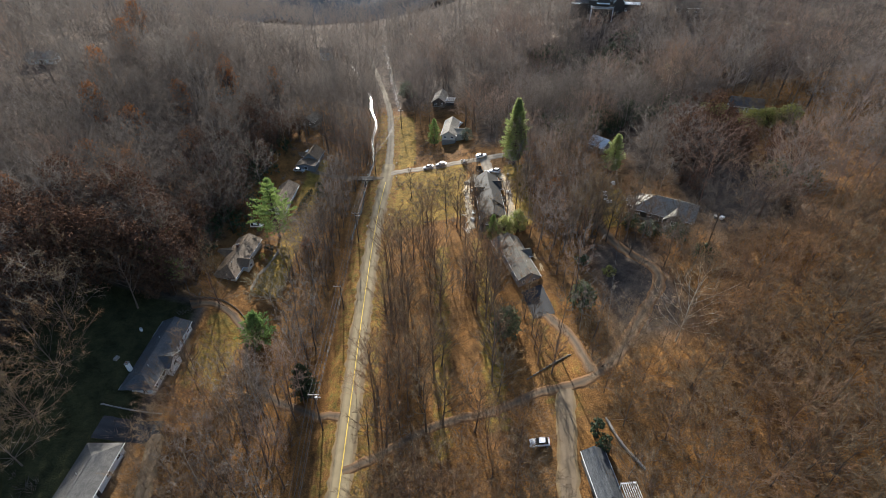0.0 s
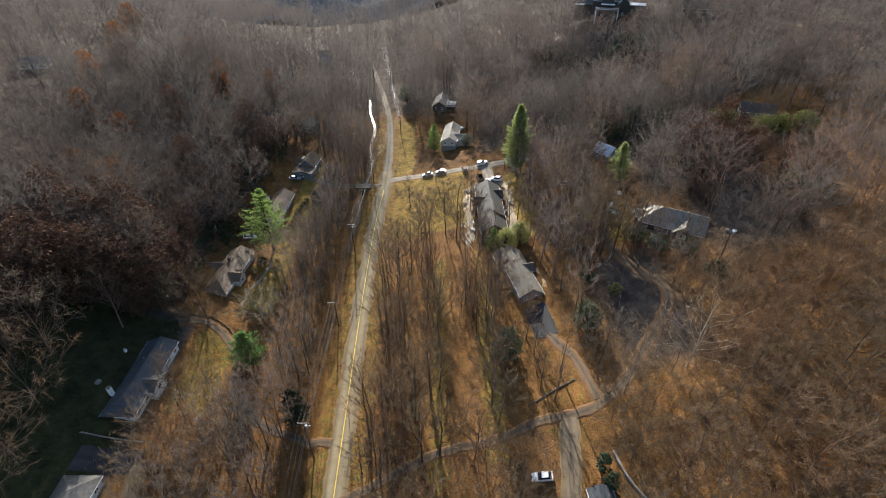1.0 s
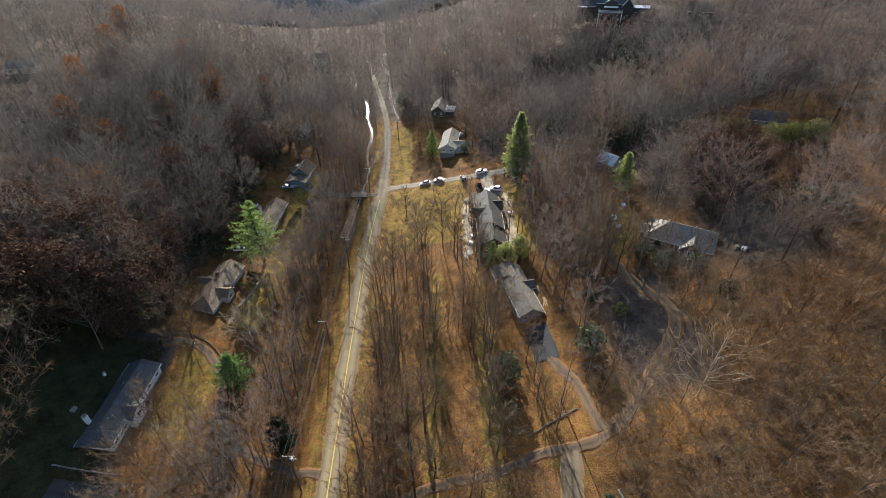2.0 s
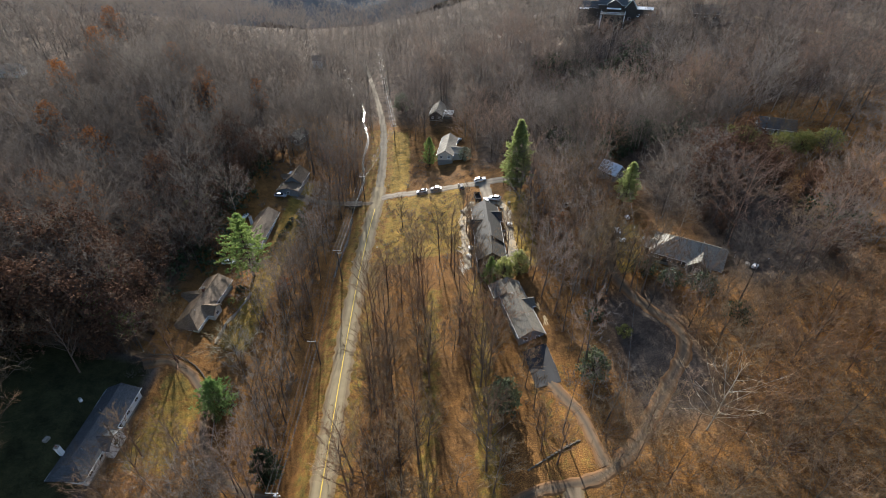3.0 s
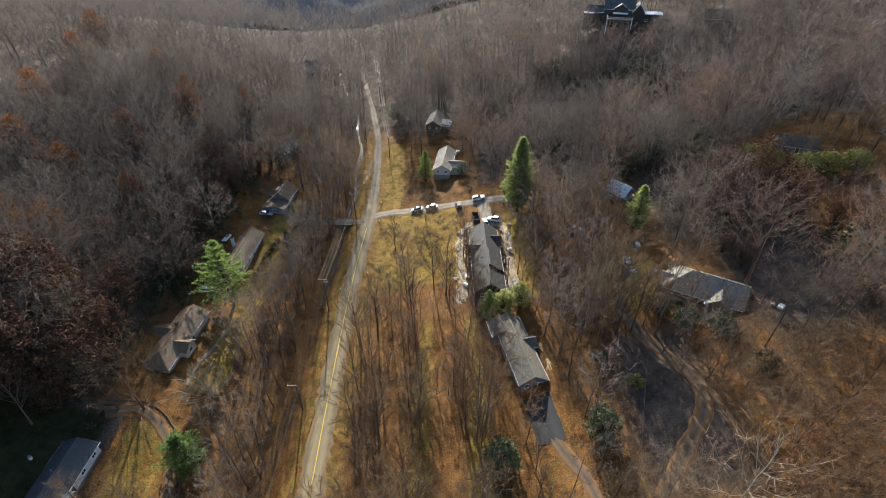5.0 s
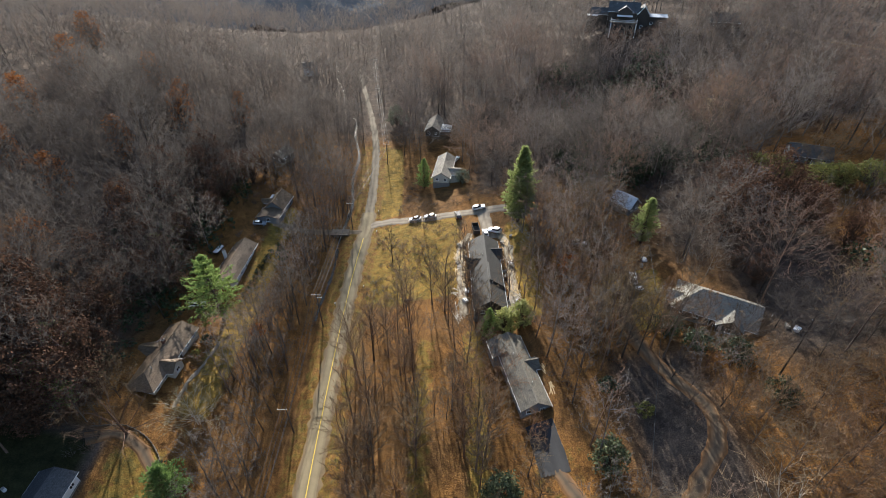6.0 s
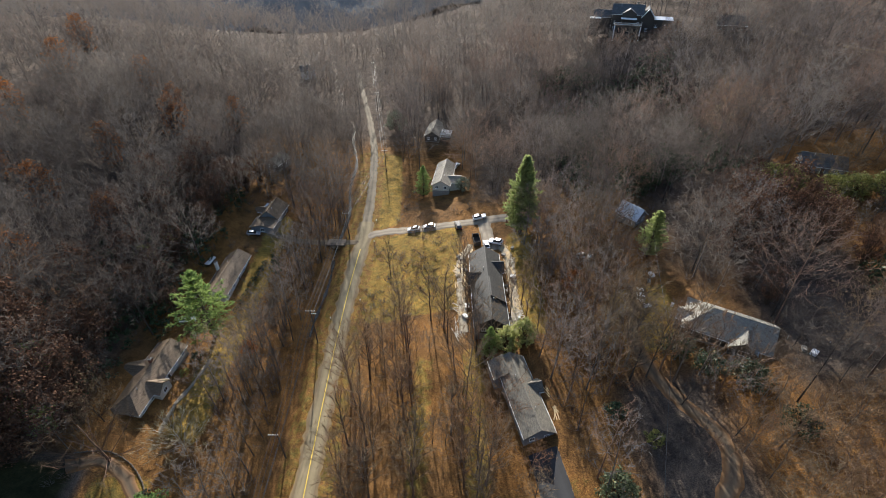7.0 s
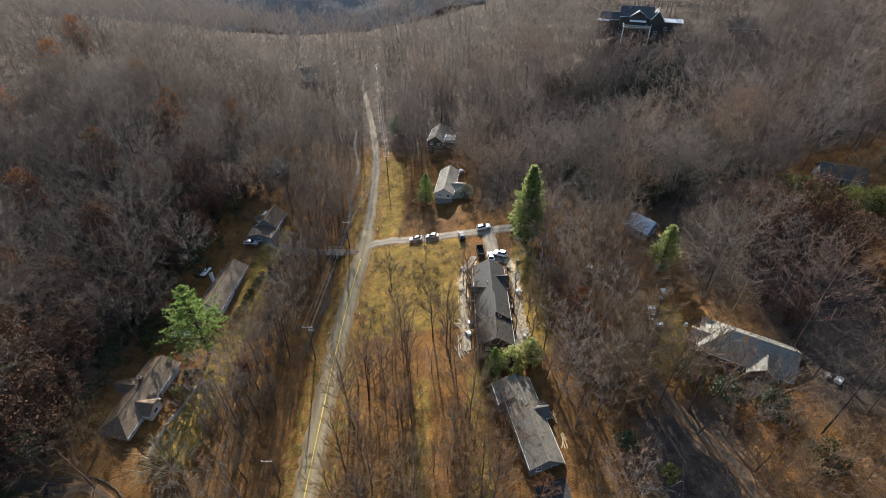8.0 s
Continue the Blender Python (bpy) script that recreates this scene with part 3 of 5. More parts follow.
def chimney_part(parent, x, y, z0, z1, mat=BRICK, w=0.8, d=0.8):
    bm = bmesh.new()
    box_bm(bm, x - w / 2, x + w / 2, y - d / 2, y + d / 2, z0, z1)
    c = part("chimney", bm, mat, parent)
    cb = bmesh.new()
    box_bm(cb, x - w / 2 - 0.08, x + w / 2 + 0.08, y - d / 2 - 0.08, y + d / 2 + 0.08, z1, z1 + 0.15)
    part("chimney_cap", cb, STONE, c)
    fb = bmesh.new()
    bmesh.ops.create_cone(fb, segments=8, radius1=0.16, radius2=0.14, depth=0.4, cap_ends=True, matrix=Matrix.Translation((x, y, z1 + 0.33)))
    part("flue", fb, BRICK, c)


def house(label, x, y, turn, L, W, h, rise, ends=("gable", "gable"), wall=WHITE, roof=ROOF_GREY, front="-y", z=None, over=0.5,
          chimney=None, chimney_mat=BRICK, wings=(), windows=None, vents=2, name="house"):
    """A house whose ridge runs along its own x axis. wings: (x, y, length, width, height, rise, turn 0 or 90, ends)."""
    if z is None:
        c, s_ = math.cos(radians(turn)), math.sin(radians(turn))
        z = sum(gz(x + u * c - v * s_, y + u * s_ + v * c) for u, v in ((-L / 2, -W / 2), (L / 2, -W / 2), (L / 2, W / 2), (-L / 2, W / 2))) / 4
    e = new(name)
    e.matrix_world = pose(x, y, z, 0, 0, turn)
    tagged(e, label, "house")
    walls_part(e, wall, L, W, h, rise, ends)
    rf = roof_part(e, roof, L, W, h, rise, ends, over)
    fb = bmesh.new()
    box_bm(fb, -L / 2 - 0.06, L / 2 + 0.06, -W / 2 - 0.06, W / 2 + 0.06, -2.6, 0.25)
    part("foundation", fb, STONE, e)
    n = max(2, int(L / 3.4))
    for sgn, face in ((-1, "-y"), (1, "+y")):
        for k in range(n):
            xx = -L / 2 + (k + 0.5) * L / n
            if face == front and k == n // 2:
                door_part(e, xx, sgn * W / 2, 0.25, face)
            else:
                window_part(e, xx, sgn * W / 2, min(1.65, h - 0.9), 1.3, 1.25, face)
            if h > 4.6:
                window_part(e, xx, sgn * W / 2, 4.1, 1.1, 1.2, face)
    for sgn, face in ((-1, "-x"), (1, "+x")):
        for yy in (-W / 4, W / 4):
            window_part(e, sgn * L / 2, yy, min(1.65, h - 0.9), 1.1, 1.1, face)
            if h > 4.6:
                window_part(e, sgn * L / 2, yy, 4.1, 1.0, 1.2, face)
    for k in range(vents):
        vx, vy = -L / 4 + k * L / 2.3, W * 0.12 * (1 if k % 2 else -1)
        zz = h + rise * (1 - abs(vy) / (W / 2))
        vb = bmesh.new()
        bmesh.ops.create_cone(vb, segments=8, radius1=0.09, radius2=0.09, depth=0.9, cap_ends=True, matrix=Matrix.Translation((vx, vy, zz + 0.35)))
        part("vent_pipe", vb, METAL, rf)
    if chimney:
        chimney_part(e, chimney[0], chimney[1], -0.5 if abs(chimney[1]) > W / 2 - 0.1 else h, h + rise + 1.0, chimney_mat)
    for wx, wy, wL, wW, wh, wr, wt, wends in wings:
        we = new("wing")
        we.parent = e
        we.matrix_local = pose(wx, wy, 0, 0, 0, wt)
        walls_part(we, wall, wL, wW, wh, wr, wends)
        roof_part(we, roof, wL, wW, wh, wr, wends, 0.35)
        for sgn, face in ((-1, "-x"), (1, "+x")):
            window_part(we, sgn * wL / 2, 0, min(1.6, wh - 0.9), 1.4, 1.2, face)
    return e


G2 = ("gable", "gable")
house_a = house("long white ranch house with slate-blue hipped roof", -73.0, 82.3, 90, 21.6, 7.0, 2.8, 1.6, ("hip", "gable"), WHITE, ROOF_SLATE, "-y", z=8.1, chimney=(-5.5, 4.0), chimney_mat=TRIM,
                wings=((-2.0, -3.4, 3.0, 5.0, 2.6, 1.2, 90, G2),))
house_a2 = house("white ranch house with grey hipped roof beside the drive", -72.4, 45.5, 90, 23, 7.0, 2.8, 1.6, ("gable", "hip"), WHITE, ROOF_GREY, "-y", z=8.0)
house_c = house("low brown-roofed house with a cross gable", -67.9, 125.3, 85, 20.5, 7.2, 2.6, 1.9, ("hip", "gable"), CREAM, ROOF_BROWN, "-y", z=6.1, chimney=(3.0, 0.6),
                wings=((-2.6, -3.6, 3.6, 4.2, 2.6, 1.5, 90, G2), (2.0, 4.4, 5, 5, 2.4, 1.2, 90, G2)))
house_d = house("white cottage with grey-brown gable roof behind a pine", -64.0, 165.8, 88, 19.5, 6.8, 2.9, 2.1, G2, WHITE, ROOF_BROWN, "-y", z=4.7, chimney=(2.0, 3.8), chimney_mat=TRIM,
                wings=((-8, 4.0, 4, 4, 2.4, 1.0, 90, G2),))
house_f = house("brown-roofed gabled house among bare trees", -58.5, 198.5, 84, 9, 6.6, 3.2, 2.8, G2, GREYWALL, ROOF_BROWN, "-y", z=7.0,
                wings=((-7.0, 0.3, 6.0, 8.0, 2.6, 0.9, 0, G2), (1.0, 4.8, 4.0, 3.6, 2.8, 0.7, 90, G2)))
house_b = house("grey-roofed house with an east dormer", 22.9, 116.8, 103, 20.2, 6.4, 2.8, 2.0, G2, GREYWALL, ROOF_WORN, "+y", z=12.2, over=0.4, wings=((1.6, -2.9, 3.2, 3.0, 2.7, 1.3, 90, G2), (8.0, 1.8, 5.0, 6.0, 2.5, 1.5, 0, G2)))
house_n = house("half-built house with dark grey roof and gables", 16.9, 152.0, 91, 29.5, 8.2, 3.2, 2.7, G2, DARKWALL, ROOF_DARK, "+y", z=12.2,
                wings=((-3.0, -0.4, 7.0, 7.4, 3.7, 2.5, 0, G2), (4.0, 3.2, 4.0, 5.0, 3.0, 2.0, 90, G2), (9.0, -3.0, 4.0, 5.0, 3.0, 1.8, 90, G2)))
house_r = house("pale grey-roofed hillside house with a hipped west end", 69.6, 128.6, -29, 17.5, 10.0, 2.7, 3.2, ("hip", "gable"), DARKWALL, ROOF_PALE, "-y", z=22.8,
                wings=((3.6, -4.6, 4.0, 5.0, 2.6, 2.0, 90, G2), (-8.4, -1.0, 4.0, 4.0, 2.5, 1.2, 0, G2)), vents=4)
house_w = house("white-roofed cottage in the shaded hollow", 60.8, 173.5, -50, 6.5, 5.2, 2.7, 2.3, G2, GREYWALL, ROOF_WHITE, "-y", z=24.0)
house_e = house("grey house with a glazed porch roof", -1.5, 266.5, 82, 14, 6.6, 2.9, 2.3, G2, DARKWALL, ROOF_TAN, "-y", z=9.3, wings=((-2.5, -5.6, 5.0, 6.0, 2.4, 0.5, 90, G2),))
house_g = house("grey-roofed house above the junction", 3.6, 222.0, 83, 18, 6.4, 2.7, 1.9, G2, CREAM, ROOF_TAN, "-y", z=10.2, wings=((-3.0, -4.4, 5.0, 6.0, 2.4, 1.2, 90, G2),))
house_h = house("grey house half hidden on the east slope", 118, 184, -20, 11, 7, 2.8, 2.2, G2, GREYWALL, ROOF_GREY, "-y")
house_far = house("white two-storey house on the far slope", -80, 344, 20, 8, 6, 5.4, 2.2, G2, WHITE, ROOF_GREY, "-y")
house_s = house("small grey cabin among the creek trees", -66, 232, 70, 8, 6, 2.6, 2.0, G2, DARKWALL, ROOF_PALE, "-y")
house_hill = house("small white-roofed house high in the west woods", -189, 236, 15, 11, 7, 3.0, 2.2, G2, WHITE, ROOF_PALE, "-y")

box("porch_roof", house_f, ROOF_WHITE, 2.6, 5.4, 3.5, 6.2, 2.75, 2.9, "pale porch roof")
for k in range(7):
    box("glazing_bar", house_e, TRIM, -5.3 + k * 0.93, -5.15 + k * 0.93, -8.5, -3.4, 3.05, 3.2, "white glazing bar")
for k in range(3):
    box("glazing_bar", house_e, TRIM, -5.4, 0.4, -8.5 + k * 2.2, -8.35 + k * 2.2, 3.2, 3.32, "white glazing bar")

# the large house on the hilltop: three storeys, decks and wings
mansion = house("large dark hilltop house with white trim and decks", 92.3, 309.5, -16, 14, 10, 8.0, 3.4, G2, DARKWALL, ROOF_SLATE, "-y", z=46.8, chimney=(4.0, 1.0), chimney_mat=STONE,
                wings=((0.8, -5.0, 3.0, 6.4, 8.4, 2.0, 90, G2), (9.5, -0.5, 9.0, 5.5, 6.8, 3.8, 90, G2), (-11.0, 2.0, 9.0, 7.0, 5.6, 2.4, 0, G2)))
annex = house("low hilltop annex with a pale flat-pitched roof", 107.5, 304.5, -16, 9, 6.5, 4.6, 0.5, G2, DARKWALL, ROOF_WHITE, "-y", z=48.4, vents=0)
for sx in (-1, 1):
    bb = bmesh.new()
    box_bm(bb, 0.0, 5.0, -0.1, 0.1, -0.12, 0.16)
    bb.transform(pose(9.5, -5.45, 10.8, 0, 0, 90 - 90 * sx) @ pose(0, 0, 0, 0, 52, 0))
    part("rake_board", bb, TRIM, mansion, "white rake board")
deck = new("deck")
deck.parent = mansion
deck.matrix_local = pose(0.8, -8.8, 0)
fl = bmesh.new()
box_bm(fl, -6.2, 6.2, -2.6, 2.6, 4.1, 4.4)
part("deck_floor", fl, WOOD, deck)
for px in (-5.9, 5.9):
    b = bmesh.new()
    box_bm(b, px - 0.2, px + 0.2, -2.55, -2.15, -3, 4.1)
    part("deck_post", b, TRIM, deck, "white post")
b = bmesh.new()
box_bm(b, -5.4, 5.4, -1.6, 3.6, -4, 4.1)
lower = part("lower_storey", b, DARKWALL, deck)
for px in (-3.6, 0.0, 3.6):
    b = bmesh.new()
    box_bm(b, px - 0.8, px + 0.8, -1.68, -1.6, 0.6, 2.9)
    part("pane", b, GLASS, lower)
rl = bmesh.new()
for z0 in (4.55, 5.35):
    box_bm(rl, -6.2, 6.2, -2.6, -2.5, z0, z0 + 0.12)
    box_bm(rl, -6.2, -6.1, -2.5, 2.6, z0, z0 + 0.12)
    box_bm(rl, 6.1, 6.2, -2.5, 2.6, z0, z0 + 0.12)
for k in range(43):
    box_bm(rl, -6.15 + k * 0.29, -6.1 + k * 0.29, -2.57, -2.53, 4.67, 5.35)
part("railing", rl, TRIM, deck, "white railing")
aw = bmesh.new()
box_bm(aw, -3.6, 3.6, -1.2, 2.6, 6.6, 6.75)
part("awning", aw, TRIM, deck, "white awning")
# White block and base added to imitate the sunlit roof of the left wing.
box("lit_roof_block", mansion, ROOF_WHITE, -17.2, -12.0, -4.6, -1.6, 5.2, 5.5, "white roof block standing in for the sunlit wing roof")
box("lit_roof_base", mansion, DARKWALL, -17.0, -12.2, -4.4, -1.55, -3.0, 5.2)
house_o = house("dark outbuilding on the hilltop", 135, 293, -14, 12, 8, 4.0, 3.0, G2, DARKWALL, ROOF_GREY, "-y", z=49.5)
house_k = house("small garage with grey roof below the drive", 30.2, 47.5, 96, 9, 3.8, 2.4, 1.1, G2, GREYWALL, ROOF_SLATE, "-y", vents=0, name="garage")

# ---- trees ----
def prism(V, F, p, q, r0, r1, n=3):
    """A tapered limb between two points."""
    ax = (q - p).normalized()
    s = ax.orthogonal().normalized()
    t = ax.cross(s)
    i = len(V)
    for c, r in ((p, r0), (q, r1)):
        for k in range(n):
            a = 2 * math.pi * k / n
            V.append(c + (s * math.cos(a) + t * math.sin(a)) * r)
    for k in range(n):
        k2 = (k + 1) % n
        F.append((i + k, i + k2, i + n + k2))
        F.append((i + k, i + n + k2, i + n + k))


def twig(V, F, rnd, p, way, length, w):
    """A fine twig: a slender pointed blade."""
    s = way.cross(Vector((rnd.uniform(-1, 1), rnd.uniform(-1, 1), rnd.uniform(-1, 1))))
    if s.length < 1e-4:
        s = way.orthogonal()
    s = s.normalized() * w / 2
    i = len(V)
    V.extend((p - s, p + s, p + way * length))
    F.append((i, i + 1, i + 2))


def aim(rnd, way, spread):
    return (way + Vector((rnd.gauss(0, 1), rnd.gauss(0, 1), rnd.gauss(0, 1))) * spread).normalized()


def bare_tree(seed, h, r, low, limbs, subs, twigs, width, sides=4, lift=0.75, solid=True, inner=0.35, reach=(0.35, 0.8), spread=0.55, stout=1.0):
    """A leafless tree: height h, crown radius r, limbs from low * h up to a rounded crown. Returns wood and twigs as (V, F) pairs."""
    rnd = random.Random(seed)
    V, F, TV, TF = [], [], [], []
    lean = Vector((rnd.uniform(-0.05, 0.05), rnd.uniform(-0.05, 0.05), 0))
    base = (0.0055 * h + 0.03) * stout
    segs = 5 if solid else 2
    pts = [Vector((lean.x * h * k / segs + rnd.uniform(-0.35, 0.35) * k / segs, lean.y * h * k / segs + rnd.uniform(-0.35, 0.35) * k / segs, -0.4 + (h * 0.86) * k / segs)) for k in range(segs + 1)]
    rad = [base * (1.35 if k == 0 else 1) * (1 - 0.85 * k / segs) + 0.012 for k in range(segs + 1)]
    for k in range(segs):
        prism(V, F, pts[k], pts[k + 1], rad[k], rad[k + 1], sides)

    def along(f):
        g = min(max(f, 0), 1) * segs
        k = min(int(g), segs - 1)
        return pts[k].lerp(pts[k + 1], g - k)
    hc = h * (low + 0.18)
    skew = (rnd.uniform(0.8, 1.2), rnd.uniform(0.8, 1.2))
    for j in range(limbs):
        a = j * 2.39996 + rnd.uniform(-0.4, 0.4)
        up = (j + 0.5) / limbs
        flat = math.sqrt(max(0.0, 1 - up * up))
        k = rnd.uniform(0.78, 1.1)
        e = Vector((lean.x * h + r * flat * math.cos(a) * skew[0] * k, lean.y * h + r * flat * math.sin(a) * skew[1] * k, hc + (h - hc) * up * k))
        out = math.hypot(e.x, e.y)
        o = along(min(0.92, max(low, (e.z - lift * out - 1.5 + rnd.uniform(-1, 1)) / (h * 0.86))))
        m = o.lerp(e, 0.5) + Vector((rnd.uniform(-0.3, 0.3), rnd.uniform(-0.3, 0.3), -0.06 * out))
        lr = base * 0.42 * (1 - 0.4 * up)
        ln0 = (e - o).length
        if solid:
            prism(V, F, o, m, lr, lr * 0.6, 3)
            prism(V, F, m, e, lr * 0.6, 0.015, 3)
        else:
            twig(TV, TF, rnd, o, (m - o).normalized(), (m - o).length * 1.2, width * 1.1)
            twig(TV, TF, rnd, m, (e - m).normalized(), (e - m).length, width * 0.9)
        for k in range(subs):
            g = inner + (1 - inner) * (k + rnd.random()) / subs
            b0 = o.lerp(m, g * 2) if g < 0.5 else m.lerp(e, g * 2 - 1)
            way = aim(rnd, ((e - o).normalized() + Vector((0, 0, 0.25))).normalized(), 0.45)
            ln = min(ln0, r) * rnd.uniform(0.3, 0.55)
            b1 = b0 + way * ln
            if solid:
                twig(V, F, rnd, b0, way, ln, lr * 0.6 + 0.03)
            else:
                twig(TV, TF, rnd, b0, way, ln, width * 0.8)
            for _ in range(twigs):
                w2 = aim(rnd, way, spread)
                twig(TV, TF, rnd, b0.lerp(b1, rnd.uniform(0.2, 1)), w2, ln * rnd.uniform(*reach), width * rnd.uniform(0.7, 1.3))
    return (V, F), (TV, TF)


def tree_thing(label, wood, crown, bark_mat, crown_mat, name="tree"):
    e = new(name)
    tagged(e, label, "tree")
    mesh_object("trunk", wood[0], wood[1], bark_mat, e)
    mesh_object("crown", crown[0], crown[1], crown_mat, e)
    return e


def put(e, x, y, turn=0.0, size=1.0, sink=0.0, z=None):
    e.matrix_world = pose(x, y, (gz(x, y) if z is None else z) - sink, 0, 0, turn) @ Matrix.Scale(size, 4)
    return e


def copy_at(e, x, y, turn, size):
    c = copy_thing(e, pose(x, y, gz(x, y), 0, 0, turn))
    c.scale = (size, size, size * (0.9 + 0.2 * ((x * 7.3 + y * 3.1) % 1)))
    return c


TALL = [bare_tree(11 + k, 18.5 + 1.5 * (k % 3), 3.0 + 0.35 * k, 0.3, 18, 6, 13, 0.04, lift=1.0, stout=1.4) for k in range(5)]
WIDE = [bare_tree(31 + k, 15 + 1.2 * (k % 3), 6.0 + 0.5 * k, 0.2, 24, 7, 13, 0.052, lift=0.8, spread=0.75, reach=(0.2, 0.5)) for k in range(4)]
SAPLING = [bare_tree(51 + k, 8 + k, 2.3 + 0.2 * k, 0.16, 11, 5, 8, 0.038, lift=1.2) for k in range(3)]
kinds = {}
for key, sets, text in (("tall", TALL, "tall slender leafless grey-brown tree with high crown"), ("wide", WIDE, "broad leafless tree with spreading grey-brown branches"),
                        ("grey", WIDE, "broad leafless tree with a smoky grey crown of fine twigs"), ("sapling", SAPLING, "small thin leafless sapling among fallen leaves")):
    kinds[key] = [(wood, crown, text) for wood, crown in sets]
protos = {}


def bare(key, k, x, y, turn, size, group):
    """Places one leafless tree; the first of a kind is built, the others share its meshes."""
    k %= len(kinds[key])
    if (key, k) not in protos:
        wood, crown, text = kinds[key][k]
        e = tree_thing(text, wood, crown, BARK, TWIGS_GREY if key == "grey" else TWIGS)
        e["group"] = group
        protos[key, k] = e
        put(e, x, y, turn)
        e.scale = (size, size, size)
        return e
    return copy_at(protos[key, k], x, y, turn, size)


SITES = ((-73, 82, 6, 14), (-72.4, 45, 6, 14), (-67.5, 124, 7, 13), (-63.5, 163, 7, 15), (-59, 194, 6, 10), (23, 116, 6, 12), (17, 152, 8, 19), (67, 123, 10, 12),
         (60.5, 168, 5, 10), (1, 262, 10, 11), (4.5, 219, 8, 13), (118, 184, 7, 5), (92.5, 305, 13, 9), (107, 303, 6, 5), (135, 292, 7.5, 6),
         (56, 138, 5, 7), (26, 60, 8, 13), (5, 191, 30, 5), (18, 181, 6, 8), (-61, 93, 9, 14), (-52.5, 106, 6, 7), (-189, 233, 8, 8), (-80, 332, 7, 12), (2.6, 95, 2.2, 46), (27, 98, 4, 7), (111, 160, 16, 17), (64, 110, 8, 10), (93, 148, 9, 10), (-45.5, 107, 5.5, 11), (0, 249, 8, 9), (53.5, 131, 5, 13), (93, 134, 10, 13), (-86, 78, 9.5, 23), (-50, 88, 6, 9), (95, 291, 20, 9), (61, 149, 6, 9), (62, 163, 7, 8), (47.5, 99, 12, 17), (32, 84, 2, 9), (-43, 79, 4, 4))


LIT_STRIPS = ((-7.5, 1.7), (4.5, 3.2), (16.7, 2.8), (27.5, 2.5))  # sunlit lanes between the rows of trees


def clear(x, y, margin=0.0):
    d = x - float(road_x(y))
    if y > 245:
        if -3.4 < d < 3.2 and y < 302:
            return False
    elif (-11.5 if y < 195 else -7.2) < d < 5.2:
        return False
    if 58 < y < 146 and -21 < x < 36:
        u = x + 0.155 * (y - 100)
        if any(abs(u - c) < w for c, w in LIT_STRIPS):
            return False
    return not any(abs(x - a) < w + margin and abs(y - b) < l + margin for a, b, w, l in SITES)


placed = []
rnd = random.Random(7)


def scatter(key, n, x0, x1, y0, y1, gap, group="", sizes=(0.8, 1.15), into=None):
    done = tries = 0
    while done < n and tries < n * 60:
        tries += 1
        x, y = rnd.uniform(x0, x1), rnd.uniform(y0, y1)
        if (key != "sapling" and not clear(x, y, 0.5)) or (key == "sapling" and -11 < x - float(road_x(y)) < 4.5) or any((x - a) ** 2 + (y - b) ** 2 < gap * gap for a, b in placed):
            continue
        placed.append((x, y))
        if into is not None:
            into.append((x, y))
            done += 1
            continue
        bare(key, rnd.randrange(8), x, y, rnd.uniform(0, 360), rnd.uniform(*sizes), group)
        done += 1


for k, (x, y, key, size) in enumerate(((-7.4, 146.7, "tall", 1.1), (1.1, 146.4, "tall", 1.05), (4.8, 142.8, "tall", 1.1), (-8.5, 138.8, "tall", 0.95), (11, 154.8, "tall", 0.9), (-13, 170, "tall", 0.85),
                                      (25, 184, "tall", 0.8), (-3, 183, "wide", 0.8), (28.5, 150, "tall", 0.85), (12, 140, "tall", 1.0), (66, 112, "wide", 0.95), (17.0, 113.5, "wide", 0.85), (16.2, 107.5, "wide", 0.75), (-102, 137, "wide", 1.5), (-98, 118, "wide", 1.4), (-88, 134, "wide", 1.25), (99, 209, "wide", 1.6), (88, 118, "wide", 1.2), (44.5, 158, "wide", 1.45), (-88, 71, "wide", 1.35), (-86.5, 60, "wide", 1.3), (-93, 84, "wide", 1.45), (-84.5, 51, "wide", 1.2), (-96, 96, "wide", 1.45), (-84, 96, "tall", 1.1), (26.2, 140, "tall", 0.85), (25.8, 146.5, "tall", 0.8), (10.2, 158.5, "tall", 0.85), (9.6, 164, "tall", 0.75), (-53, 64, "wide", 0.95), (-57, 52, "wide", 0.9), (-48, 71, "wide", 0.9), (-60.5, 74, "tall", 0.9), (-57, 82, "tall", 0.85), (-54, 44, "wide", 0.9), (-45, 148, "wide", 1.0), (-61, 59, "wide", 0.9), (-58, 65, "wide", 0.9), (-64.5, 71, "wide", 0.85), (-52, 57, "wide", 0.95), (-48, 50, "wide", 0.9), (-63, 79, "tall", 1.0), (-55, 76, "wide", 0.9), (-50, 64, "wide", 0.9), (-62, 50, "wide", 0.8))):
    placed.append((x, y))
    bare(key, k, x, y, k * 77.0, size, "leafless trees by the houses")
